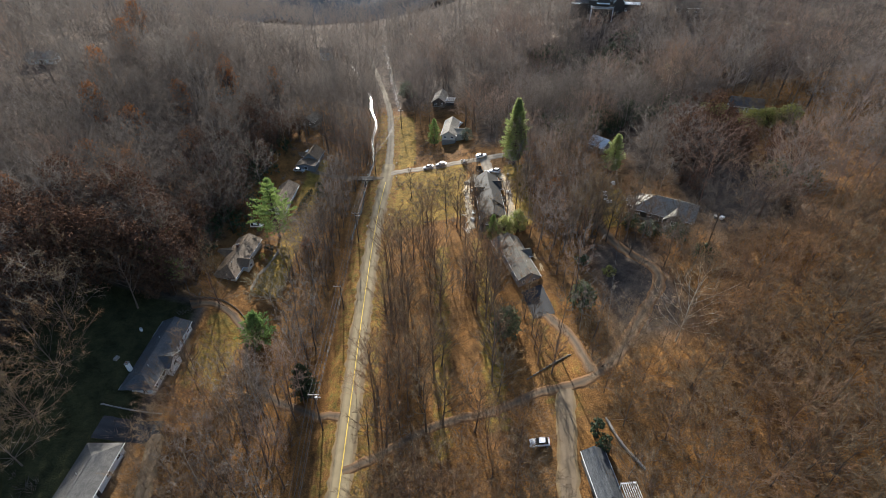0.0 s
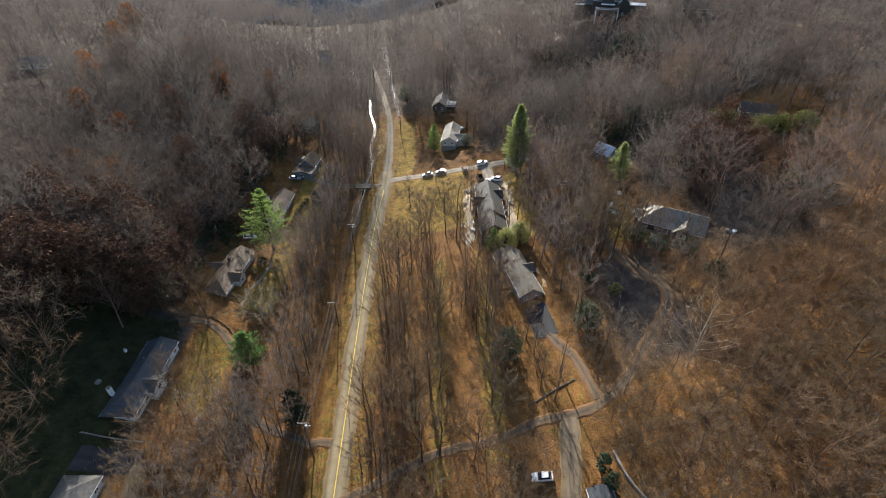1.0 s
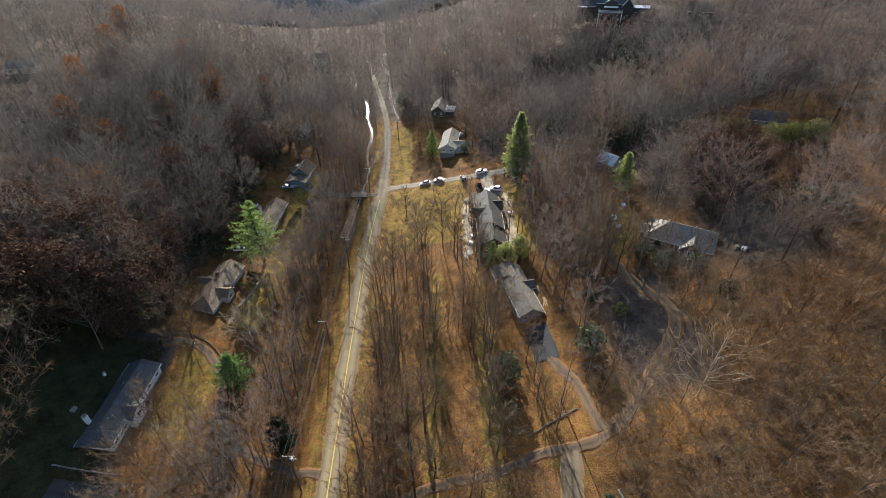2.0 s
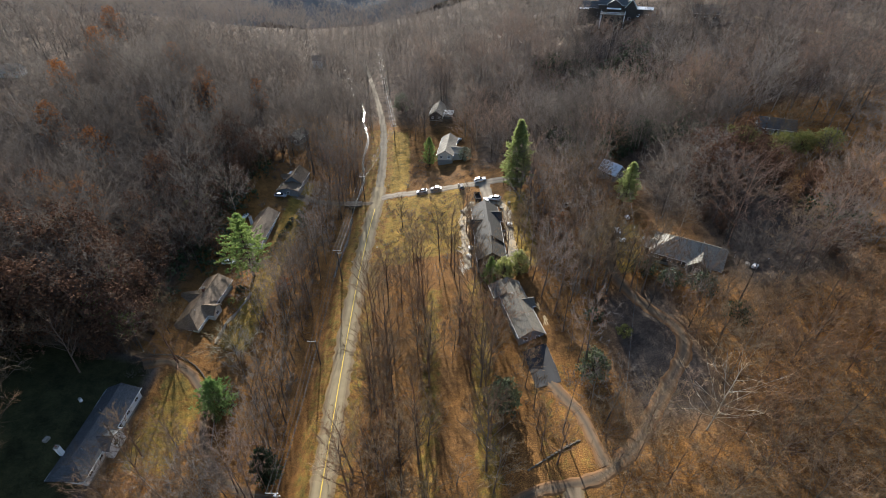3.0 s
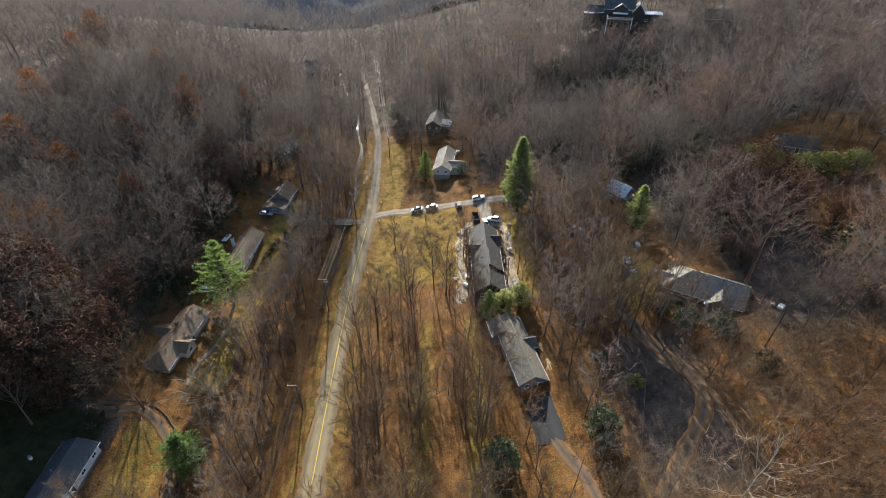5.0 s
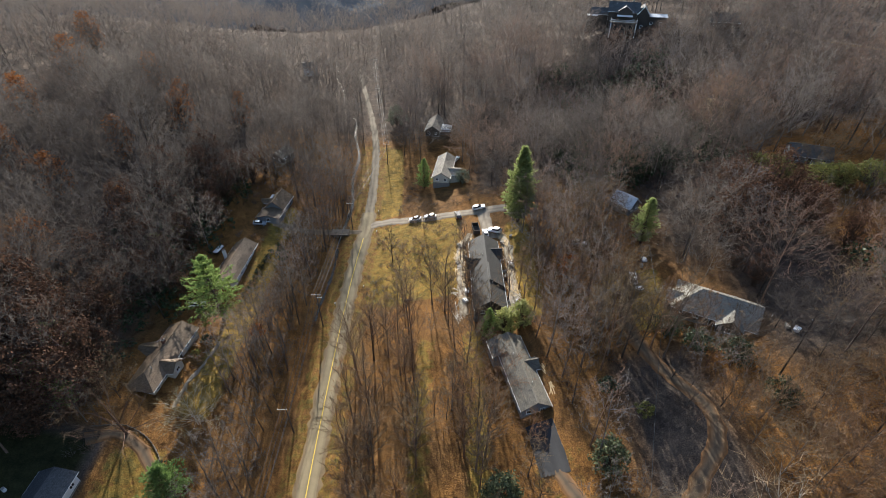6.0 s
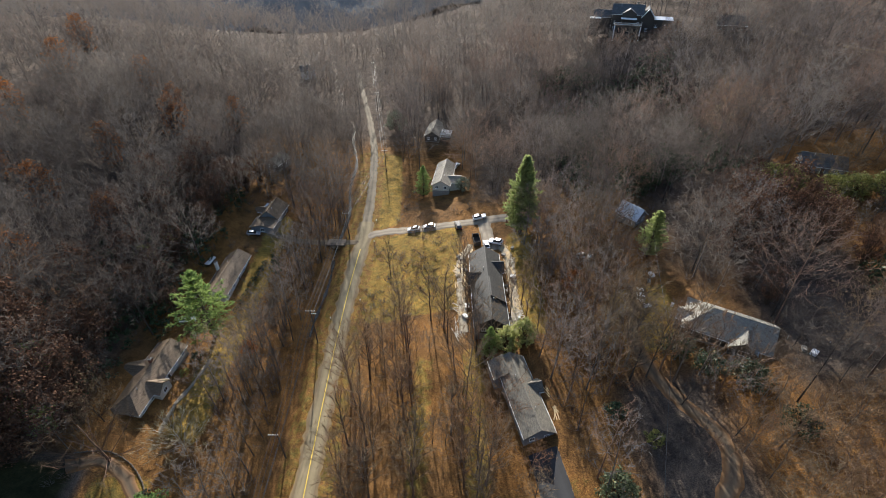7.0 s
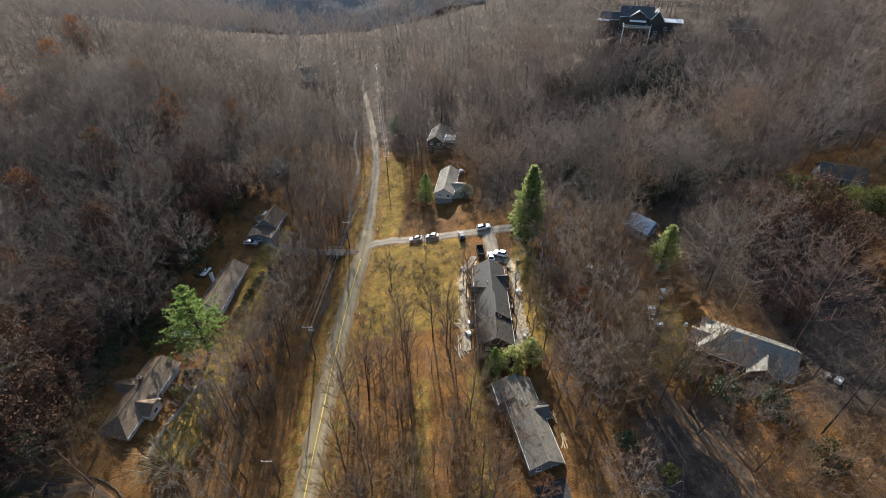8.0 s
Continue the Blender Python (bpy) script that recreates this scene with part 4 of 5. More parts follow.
for k, (x, y, key, size) in enumerate(((11.4, 141, "tall", 0.8), (22.6, 143, "tall", 0.8), (11.3, 149, "tall", 0.75), (22.8, 151.5, "tall", 0.75), (-62, 67, "wide", 0.9), (-56, 70, "wide", 0.95), (-71.5, 112.5, "wide", 0.85), (-77, 116, "wide", 0.9), (116, 177, "wide", 0.9), (121.5, 178.5, "wide", 0.85), (53, 171, "wide", 0.95), (28.2, 128.5, "tall", 0.85), (17.2, 121.5, "wide", 0.7), (16.6, 135.2, "tall", 0.8), (14.0, 136.2, "tall", 0.65),
                                      (40, 152, "grey", 1.05), (43, 147, "grey", 1.0), (52, 160, "grey", 1.1), (42, 164, "grey", 1.1), (49, 166, "grey", 1.15), (36, 140, "grey", 0.95), (46, 174, "grey", 1.1), (36, 172, "grey", 1.0), (44, 78.5, "wide", 0.8), (50.5, 75.5, "wide", 0.85), (57.5, 79.5, "wide", 0.8), (61, 86, "wide", 0.9), (40, 72.5, "wide", 0.75), (35.5, 66, "wide", 0.8), (62, 94, "wide", 0.85), (43, 119, "tall", 1.15), (46, 122, "tall", 1.2), (49.5, 118.5, "tall", 1.1), (45, 127, "tall", 1.2), (48.5, 130, "tall", 1.15), (52.5, 119.5, "tall", 1.1), (56, 121.5, "tall", 1.1), (59.5, 117, "tall", 1.1), (54.5, 124.5, "grey", 0.75), (40.5, 115, "tall", 1.1), (61.5, 112.5, "grey", 0.7))):
    placed.append((x, y))
    bare(key, k + 3, x, y, k * 131.0, size, "leafless trees by the houses")
saplings, slope_trees, edge_trees = [], [], []
scatter("tall", 12, -106, -77, 103, 124, 3.2, into=edge_trees)
scatter("wide", 12, 88, 132, 118, 232, 9.0, into=slope_trees)
scatter("wide", 9, -135, -86, 126, 235, 9.0, into=slope_trees)
scatter("tall", 58, -19, 14, 62, 144, 3.8, "leafless trees beside the road", (0.9, 1.3))
scatter("tall", 24, -49.5, -35, 50, 128, 3.6, into=edge_trees)
scatter("tall", 34, -46, -34, 128, 205, 2.8, into=edge_trees)
scatter("tall", 40, -50, -31, 46, 128, 2.8, into=edge_trees)
scatter("wide", 18, -51, -38, 40, 150, 6.0, "leafless trees along the creek")
scatter("sapling", 26, -19, 14, 55, 150, 2.5, into=saplings)
scatter("wide", 104, 56, 114, 22, 106, 5.2, "leafless trees on the open east slope", (0.75, 1.1))
scatter("wide", 14, 33, 56, 34, 78, 5.2, "leafless trees on the open east slope", (0.75, 1.0))
scatter("grey", 16, 30, 54, 118, 190, 6.5, "leafless trees on the east slope")
scatter("tall", 46, 27, 54, 80, 190, 4.0, into=edge_trees)
scatter("tall", 30, 38, 61, 116, 152, 3.0, "leafless trees above the drive", (0.9, 1.15))
scatter("sapling", 14, 54, 72, 98, 120, 3.0, into=saplings)
scatter("sapling", 14, 98, 124, 152, 166, 3.5, into=saplings)
scatter("tall", 8, 22, 34, 72, 100, 4.0, "leafless trees near the drive", (0.6, 0.9))
scatter("wide", 20, -18, 20, 36, 66, 4.4, "leafless trees near the drive")


slope_trees += [(-70, 333), (-185, 224), (-193, 225), (-61, 316), (-45, 318)]


# ---- woods: too many to count, one mesh for each side ----
def template(seed, h, r, low, limbs, subs, twigs, width):
    (V, F), (TV, TF) = bare_tree(seed, h, r, low, limbs, subs, twigs, width, sides=3, lift=0.6, solid=False, inner=0.35, reach=(0.22, 0.5), spread=0.95)
    n = len(V)
    return np.array([tuple(v) for v in V + TV], np.float32), np.array(F + [(a + n, b + n, c + n) for a, b, c in TF], np.int32)


def arrays(pair, size):
    (V, F), (TV, TF) = pair
    n = len(V)
    return np.array([tuple(v) for v in V + TV], np.float32) * size, np.array(sum(([f[:3]] if len(f) == 3 else [f[:3], (f[0], f[2], f[3])] for f in F), []) + [(a + n, b + n, c + n) for a, b, c in TF], np.int32)


MID = [template(71 + k, 15 + 1.5 * (k % 4), 4.8 + 0.7 * (k % 3), 0.26, 20, 4, 8, 0.06) for k in range(8)]
SLIM = [template(111 + k, 18 + 1.5 * (k % 3), 3.6 + 0.4 * k, 0.3, 16, 4, 9, 0.058) for k in range(5)]
BIG = [template(131 + k, 19 + 1.5 * (k % 4), 6.8 + 0.8 * (k % 3), 0.3, 30, 6, 8, 0.062) for k in range(8)]
FAR = [template(91 + k, 19 + 1.5 * (k % 3), 7.0 + 0.6 * (k % 3), 0.3, 16, 3, 7, 0.14) for k in range(6)]


def woods(name, spots, templates, label, tints=(0.0, 1.0), mat=BARK_WOODS):
    rs = np.random.RandomState(len(spots))
    vs, fs, ts, at = [], [], [], 0
    for x, y in spots:
        V, F = templates[rs.randint(len(templates))]
        a, sc = rs.uniform(0, 6.283), rs.choice((rs.uniform(0.6, 0.9), rs.uniform(0.9, 1.2), rs.uniform(1.1, 1.35)))
        c, s_ = math.cos(a) * sc, math.sin(a) * sc
        W = np.empty_like(V)
        W[:, 0], W[:, 1] = V[:, 0] * c - V[:, 1] * s_ + x, V[:, 0] * s_ + V[:, 1] * c + y
        W[:, 2] = V[:, 2] * sc * rs.uniform(0.9, 1.15) + gz(x, y)
        vs.append(W); fs.append(F + at); ts.append(np.full(len(V), rs.uniform(*tints), np.float32))
        at += len(V)
    me = array_mesh(name, np.concatenate(vs), np.concatenate(fs), mat)
    at_ = me.attributes.new("tint", "FLOAT", "POINT")
    at_.data.foreach_set("value", np.concatenate(ts))
    return tagged(new(name, me), label, "woods", kind="stuff")


def spots_in(x0, x1, y0, y1, cell, keep):
    rs = np.random.RandomState(int(abs(x0 * 7 + y0 * 3)) + 5)
    out = []
    for gx in np.arange(x0, x1, cell):
        for gy in np.arange(y0, y1, cell):
            x, y = gx + rs.uniform(0, cell), gy + rs.uniform(0, cell)
            if keep(x, y) and clear(x, y, 1.0):
                out.append((x, y))
    return out


def west_keep(x, y):
    d = float(road_x(y)) - x
    if y < 104:
        return x < -81.5 - 0.26 * max(0.0, y - 40) + 2 * math.sin(y * 0.2)
    return d > 47 or (y > 196 and d > (8 if y < 236 else 4.6) and abs(x - float(creek_x(y))) > 1.2)


def east_keep(x, y):
    if x < 54 and 36 < y < 195:
        return False
    if x < 18 and y <= 205:
        return False
    if x < 14 and y < 236:
        return x > 12
    return x - float(road_x(y)) > (12 if y < 276 else 5)


woods("saplings", saplings, [arrays(p, 1.0) for p in SAPLING], "small thin leafless saplings among fallen leaves")
woods("slope_trees", slope_trees, [arrays(p, 1.5) for p in WIDE], "broad leafless trees standing over the woods")
woods("edge_trees", edge_trees, SLIM, "tall slender leafless trees along creek, slope and woods edge")
# Darker tints than in the east put the slope's shade into the bark.
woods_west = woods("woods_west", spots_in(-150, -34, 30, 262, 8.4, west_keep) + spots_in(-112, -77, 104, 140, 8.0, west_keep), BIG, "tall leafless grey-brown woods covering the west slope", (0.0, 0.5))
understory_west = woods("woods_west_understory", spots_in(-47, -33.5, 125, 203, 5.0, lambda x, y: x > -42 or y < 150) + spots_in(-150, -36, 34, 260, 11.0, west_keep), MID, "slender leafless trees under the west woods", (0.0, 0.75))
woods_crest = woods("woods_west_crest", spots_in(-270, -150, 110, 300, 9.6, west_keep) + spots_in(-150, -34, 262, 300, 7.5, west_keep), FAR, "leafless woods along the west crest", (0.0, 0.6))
woods_east = woods("woods_east", spots_in(110, 150, 20, 105, 8.6, east_keep) + spots_in(-20, 150, 105, 300, 8.5, east_keep), BIG, "tall leafless brown woods covering the east slope")
understory_east = woods("woods_east_understory", spots_in(-20, 150, 110, 296, 11.5, east_keep), MID, "slender leafless trees under the east woods", (0.0, 0.8))
woods_ridge = woods("woods_east_ridge", spots_in(150, 260, 110, 300, 10.0, east_keep), FAR, "leafless woods along the east ridge")
# Tints kept pale: the brightening of valley haze is put into the bark.
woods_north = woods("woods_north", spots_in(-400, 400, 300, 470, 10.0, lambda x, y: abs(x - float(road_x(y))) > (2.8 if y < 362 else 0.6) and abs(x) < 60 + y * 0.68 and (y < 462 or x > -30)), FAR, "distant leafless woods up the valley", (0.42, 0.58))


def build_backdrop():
    """The far hillside that closes the valley, far behind everything else, with haze painted on."""
    m, n, l, b = material("painted_haze_woods", 1.0, 0, 0.0)
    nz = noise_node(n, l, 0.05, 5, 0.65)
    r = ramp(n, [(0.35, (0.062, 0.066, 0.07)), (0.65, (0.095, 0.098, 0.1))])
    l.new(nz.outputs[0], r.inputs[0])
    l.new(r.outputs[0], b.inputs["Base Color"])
    # Blue-grey colour plus a faint glow imitate haze; nothing here is a lamp.
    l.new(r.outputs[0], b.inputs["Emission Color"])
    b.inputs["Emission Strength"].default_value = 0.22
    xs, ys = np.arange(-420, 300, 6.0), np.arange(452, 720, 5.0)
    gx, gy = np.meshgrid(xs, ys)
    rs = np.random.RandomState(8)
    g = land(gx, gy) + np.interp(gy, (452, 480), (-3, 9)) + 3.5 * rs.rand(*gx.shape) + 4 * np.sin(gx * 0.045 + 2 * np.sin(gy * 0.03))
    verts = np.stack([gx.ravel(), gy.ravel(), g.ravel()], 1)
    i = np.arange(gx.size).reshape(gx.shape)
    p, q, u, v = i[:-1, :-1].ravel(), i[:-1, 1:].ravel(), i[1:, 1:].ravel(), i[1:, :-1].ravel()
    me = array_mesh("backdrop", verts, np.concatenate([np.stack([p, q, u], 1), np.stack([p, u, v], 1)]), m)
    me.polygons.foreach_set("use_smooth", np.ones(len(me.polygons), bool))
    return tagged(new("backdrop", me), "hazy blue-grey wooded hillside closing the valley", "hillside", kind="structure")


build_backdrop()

# ---- evergreens and shrubs ----
def blade(V, F, p, way, length, w, rnd):
    twig(V, F, rnd, p, way, length, w)


def conifer(seed, h, r, whorls, per, tufts, droop=-0.1, layered=0.0, taper=1.0, start=0.08):
    """A conifer: straight trunk, whorled boughs, needle sprays along them."""
    rnd = random.Random(seed)
    V, F, NV, NF = [], [], [], []
    prism(V, F, Vector((0, 0, -0.4)), Vector((0, 0, h * 0.55)), 0.02 * h, 0.011 * h, 7)
    prism(V, F, Vector((0, 0, h * 0.55)), Vector((0, 0, h)), 0.011 * h, 0.02, 6)
    for j in range(whorls):
        f = start + (1 - start) * (j + 0.5) / whorls
        prof = (1 - f) ** taper * min(1.0, 0.45 + (f - start) * 3.0)
        for k in range(per):
            a = 2 * math.pi * (k + rnd.random() * 0.6) / per + j * 0.9
            ln = r * max(prof, 0.05) * rnd.uniform(0.7, 1.15) * (1 + layered * rnd.uniform(-0.5, 0.7))
            o = Vector((0, 0, h * f + rnd.uniform(-0.2, 0.2)))
            way = Vector((math.cos(a), math.sin(a), droop + 0.35 * f)).normalized()
            e = o + way * ln + Vector((0, 0, 0.12 * ln))
            prism(V, F, o, e, 0.012 * ln + 0.015, 0.01, 3)
            side = way.cross(Vector((0, 0, 1))).normalized()
            for q in range(tufts):
                g = 0.2 + 0.8 * (q + rnd.random()) / tufts
                spread = (1.08 - g) * ln * 0.45
                c = o.lerp(e, g) + side * rnd.uniform(-spread, spread) + Vector((0, 0, rnd.uniform(-0.1, 0.1)))
                for _ in range(5):
                    blade(NV, NF, c, aim(rnd, (way + Vector((0, 0, 0.3))).normalized(), 0.6), 0.42 * rnd.uniform(0.7, 1.4) * (0.6 + h / 25), 0.2 * (0.6 + h / 25), rnd)
    for _ in range(25):
        blade(NV, NF, Vector((0, 0, h * rnd.uniform(0.93, 1.0))), aim(rnd, Vector((0, 0, 1)), 0.5), 0.5, 0.12, rnd)
    return (V, F), (NV, NF)


def leafy(seed, h, r, clumps, leaves, leaf=0.3, low=0.15):
    """A broadleaf evergreen or shrub: stems with many leaves in uneven clumps."""
    rnd = random.Random(seed)
    V, F, NV, NF = [], [], [], []
    for j in range(clumps):
        a, up = j * 2.39996 + rnd.uniform(-0.5, 0.5), (j + 0.5) / clumps
        flat = math.sqrt(max(0, 1 - (2 * up - 0.75) ** 2 / 1.6)) if up < 0.95 else 0.25
        k = rnd.uniform(0.45, 1.0)
        c = Vector((r * flat * math.cos(a) * k, r * flat * math.sin(a) * k, h * (low + (0.93 - low) * up)))
        prism(V, F, Vector((rnd.uniform(-0.1, 0.1) * r, rnd.uniform(-0.1, 0.1) * r, -0.3 if j % 3 == 0 else h * low * 0.8)), c, 0.05 + 0.004 * h, 0.015, 3)
        cr = min(r, h) * rnd.uniform(0.18, 0.34)
        for _ in range(leaves):
            d = Vector((rnd.gauss(0, 1), rnd.gauss(0, 1), rnd.gauss(0, 0.75)))
            p = c + d.normalized() * cr * rnd.random() ** 0.4
            s_ = leaf * rnd.uniform(0.6, 1.3)
            u = aim(rnd, (d.normalized() + Vector((0, 0, 0.5))).normalized(), 0.5)
            t = u.orthogonal().normalized()
            t.rotate(Matrix.Rotation(rnd.uniform(0, 6.28), 3, u))
            w = u.cross(t)
            i = len(NV)
            NV.extend((p - t * s_ * 0.5, p + w * s_ * 0.28, p + t * s_ * 0.5, p - w * s_ * 0.28))
            NF.extend(((i, i + 1, i + 2), (i, i + 2, i + 3)))
    return (V, F), (NV, NF)


def evergreen(label, pair, x, y, mat, turn=0.0, name="pine_tree", category="pine", z=None):
    e = new(name)
    tagged(e, label, category)
    mesh_object("trunk" if "tree" in name else "stem", pair[0][0], pair[0][1], BARK_DARK, e)
    mesh_object("crown", pair[1][0], pair[1][1], mat, e)
    return put(e, x, y, turn, z=z)


evergreen("broad bright-green white pine beside the cottage", conifer(201, 24.0, 12.0, 11, 7, 30, 0.02, 0.4, 0.9, 0.12), -59.2, 142.0, PINE)
evergreen("tall narrow green spruce by the side road", conifer(202, 27, 7.4, 28, 8, 20, 0.12, 0.4, 0.72), 28.8, 178.6, SPRUCE)
evergreen("small sunlit yellow-green spruce on the slope", conifer(203, 15, 5.0, 18, 7, 15, 0.15, 0.4, 0.7), 61.3, 157.5, SPRUCE)
evergreen("green pine near the gravel side road", conifer(204, 13, 5.2, 18, 6, 11, -0.1, 0.35, 0.8), -4.3, 214.5, PINE)
evergreen("small green pine beside the curved drive", conifer(205, 12, 6.6, 16, 7, 18, 0.0, 0.4, 0.7), -51.3, 92.5, GREENPINE)
evergreen("dark columnar evergreen near the utility pole", conifer(206, 12, 4.4, 26, 8, 10, 0.1, 0.2, 0.6, 0.03), -35.6, 77.0, DARKGREEN, name="cedar_tree", category="cedar")
evergreen("light green pine beside the grey house", conifer(207, 10.5, 3.2, 16, 6, 10, 0.1, 0.3, 0.7, 0.03), 16.3, 131.0, PINE)
evergreen("dark evergreen in the cottage yard", conifer(208, 7.5, 2.6, 16, 6, 8, 0.0, 0.3, 0.7, 0.03), -50.0, 170.5, DARKGREEN)
for k, (x, y, h) in enumerate(((-84, 117.5, 15), (-83, 108, 14), (-76.5, 106.5, 11))):
    evergreen("thin yellow-green pine at the woods edge", conifer(220 + k, h, 5.0, 12, 4, 12, 0.1, 0.7, 0.5, 0.35), x, y, PINE)
# Several are added only to cast shade on the west lawn and eastern hollow.
OAKS = ((-88, 111, 25), (-98, 108, 26), (-106, 113, 26), (-94, 117, 26), (-102, 104, 24), (-111, 106, 24), (-116, 99, 22), (-87, 122, 25), (-97, 127, 26), (-108, 122, 26), (-82, 128, 19), (-117, 113, 21), (-75, 111, 13),
        (-100, 86, 20), (-108, 94, 20), (-104, 72, 19), (-111, 81, 20), (-98, 62, 18), (-107, 58, 18), (-81.5, 101, 13), (-79, 104, 16), (-82, 112, 20), (-93, 103, 24), (-83, 136, 17), (-80, 147, 16), (-85, 158, 18),
        (-79, 168, 16), (-86, 178, 19), (-78, 186, 16), (-90, 145, 20), (-93, 168, 20), (-84, 197, 18), (-75, 203, 16), (-92, 190, 20), (-79, 156, 14), (-86, 210, 19), (106, 143, 12), (104, 152, 10), (111, 149, 11),
        (112, 140, 12), (90, 151, 7), (79, 141, 7), (81, 135, 11), (110, 132, 15), (98, 117, 12), (-74, 181, 14), (-73, 149, 11), (-75, 193, 15), (-71, 209, 15), (-69, 218, 14), (-78, 108, 20), (-83, 104, 24),
        (-90, 104, 26), (-96, 101, 26), (-85, 116, 26), (-92, 123, 27), (-101, 117, 27), (-103, 97, 24), (-79, 117, 20), (-100, 92, 22), (-101, 83, 20), (-102, 73, 18), (86, 153, 22), (91, 156, 22), (84, 161, 20),
        (89, 165, 17), (94, 151, 20), (81, 152, 20), (97, 153, 15), (101, 152, 15), (86, 172, 16), (92, 173, 15))
oak_protos = [evergreen("tall oak holding dark brown dead leaves", leafy(230 + k, 20, 6.0 + 0.5 * k, 80, 30, 0.55, 0.2), OAKS[k][0], OAKS[k][1], BROWNLEAF, 0, "oak_tree", "tree") for k in range(3)]
for k, (x, y, h) in enumerate(OAKS):
    if k > 2:
        copy_at(oak_protos[k % 3], x, y, 67.0 * k, h / 20)
BUSHES = (
    (20.3, 131.8, 9.0, 3.0, PALEGREEN, "tall pale yellow-green shrub behind the grey house"), (24.8, 133.2, 9.0, 3.0, PALEGREEN, "tall pale yellow-green shrub behind the grey house"),
    (16.2, 88.0, 11.0, 3.9, HOLLY, "grey-green holly tree among bare trunks"), (36.5, 93.0, 8.5, 3.4, HOLLY, "dark green holly on the slope"),
    (-20.5, 273.5, 10.0, 5.0, PALELEAF, "large pale-leaved magnolia beside the road"), (67.5, 193.5, 9.0, 8.0, DARKGREEN, "large dark evergreen thicket in the hollow"),
    (78, 199, 8.0, 6.5, DARKGREEN, "large dark evergreen thicket in the hollow"), (57, 123.5, 4.5, 3.4, DARKGREEN, "dark rhododendron thicket below the hillside house"),
    (61.5, 118.0, 4.5, 3.8, DARKGREEN, "dark rhododendron thicket below the hillside house"), (68, 114.5, 5.0, 4.0, DARKGREEN, "dark rhododendron thicket below the hillside house"),
    (98.5, 176.5, 8.5, 4.8, SHRUB, "yellow-green bamboo-like hedge on the east slope"), (104.5, 176, 7.5, 4.4, SHRUB, "yellow-green bamboo-like hedge on the east slope"),
    (112.5, 169.5, 7.5, 4.6, SHRUB, "yellow-green bamboo-like hedge on the east slope"), (118, 168, 7.0, 4.4, SHRUB, "yellow-green bamboo-like hedge on the east slope"),
    (124, 166, 7.0, 4.4, SHRUB, "yellow-green bamboo-like hedge on the east slope"),
    (-86.5, 164.5, 6.0, 3.0, SHRUB, "sunlit yellow-green shrub in the west woods"), (-83.5, 173, 5.0, 2.4, SHRUB, "sunlit yellow-green shrub in the west woods"),
    (-60.5, 133.5, 2.6, 1.5, DARKGREEN, "clipped dark shrub in front of the brown-roofed house"), (-61.2, 128.5, 2.0, 1.3, SHRUB, "rounded green shrub by the brown-roofed house"),
    (39, 147, 9.0, 2.8, RUST, "small oak holding rusty dead leaves"), (95, 164, 4.0, 4.0, RUST, "low rusty-leaved brush on the slope"), (100, 160, 3.5, 4.0, RUST, "low rusty-leaved brush on the slope"),
    (-48.5, 138.0, 4.0, 2.4, RUST, "rusty beech sapling near the pine"), (-103, 231, 19.2, 5.2, RUST, "rusty-leaved oak in the west woods"), (-108, 244, 17.5, 4.5, RUST, "rusty-leaved oak in the west woods"),
    (-165, 266, 19.2, 6.5, RUST, "rusty-leaved oak in the west woods"), (-96, 120, 15.8, 5.2, RUST, "rusty-leaved oak in the west woods"), (71, 103, 4.5, 3.5, DARKGREEN, "dark holly brush on the east slope"),
    (-56.5, 98.5, 1.4, 0.9, DARKGREEN, "small dark shrub beside the curved drive"), (31.5, 56.5, 6.5, 1.5, DARKGREEN, "narrow dark cypress beside the garage"), (32.0, 53.0, 6.0, 1.4, DARKGREEN, "narrow dark cypress beside the garage"),
    (-120, 150, 17.5, 4.7, RUST, "rusty-leaved oak in the west woods"), (-134, 182, 19.2, 4.9, RUST, "rusty-leaved oak in the west woods"), (-112, 203, 17.5, 4.4, RUST, "rusty-leaved oak in the west woods"),
    (-150, 215, 19.2, 5.2, RUST, "rusty-leaved oak in the west woods"), (-98, 172, 15.8, 4.2, RUST, "rusty-leaved oak in the west woods"), (-140, 124, 17.5, 4.9, RUST, "rusty-leaved oak in the west woods"), (-176, 300, 21, 5.7, RUST, "rusty-leaved oak in the west woods"),
    (-128, 262, 18, 5, RUST, "rusty-leaved oak in the west woods"), (-88, 252, 17, 4.5, RUST, "rusty-leaved oak in the west woods"), (-118, 176, 18, 5, RUST, "rusty-leaved oak in the west woods"), (-105, 146, 18, 5, RUST, "rusty-leaved oak in the west woods"), (-124, 118, 18, 5, RUST, "rusty-leaved oak in the west woods"),
    (11.0, 214, 6.0, 3.0, PALELEAF, "pale grey-green shrub beside the house above the junction"),
    (46, 103, 3.2, 2.0, SHRUB, "mossy yellow-green shrub in the woods"), (40.5, 110, 3.6, 2.4, DARKGREEN, "dark holly brush on the east slope"),
)
for k, (x, y, h, r, mt, text) in enumerate(BUSHES):
    n = max(14, int(8 * r * math.sqrt(h)))
    evergreen(text, leafy(300 + k, h, r, min(n, 90), 12 if mt == RUST and h > 8 else 26, 0.3 + 0.03 * h), x, y, mt, 0, "holly_tree" if h > 7 and "hedge" not in text and "shrub" not in text else "shrub", "tree" if h > 7 and "hedge" not in text and "shrub" not in text else "shrub")
sap = random.Random(44)
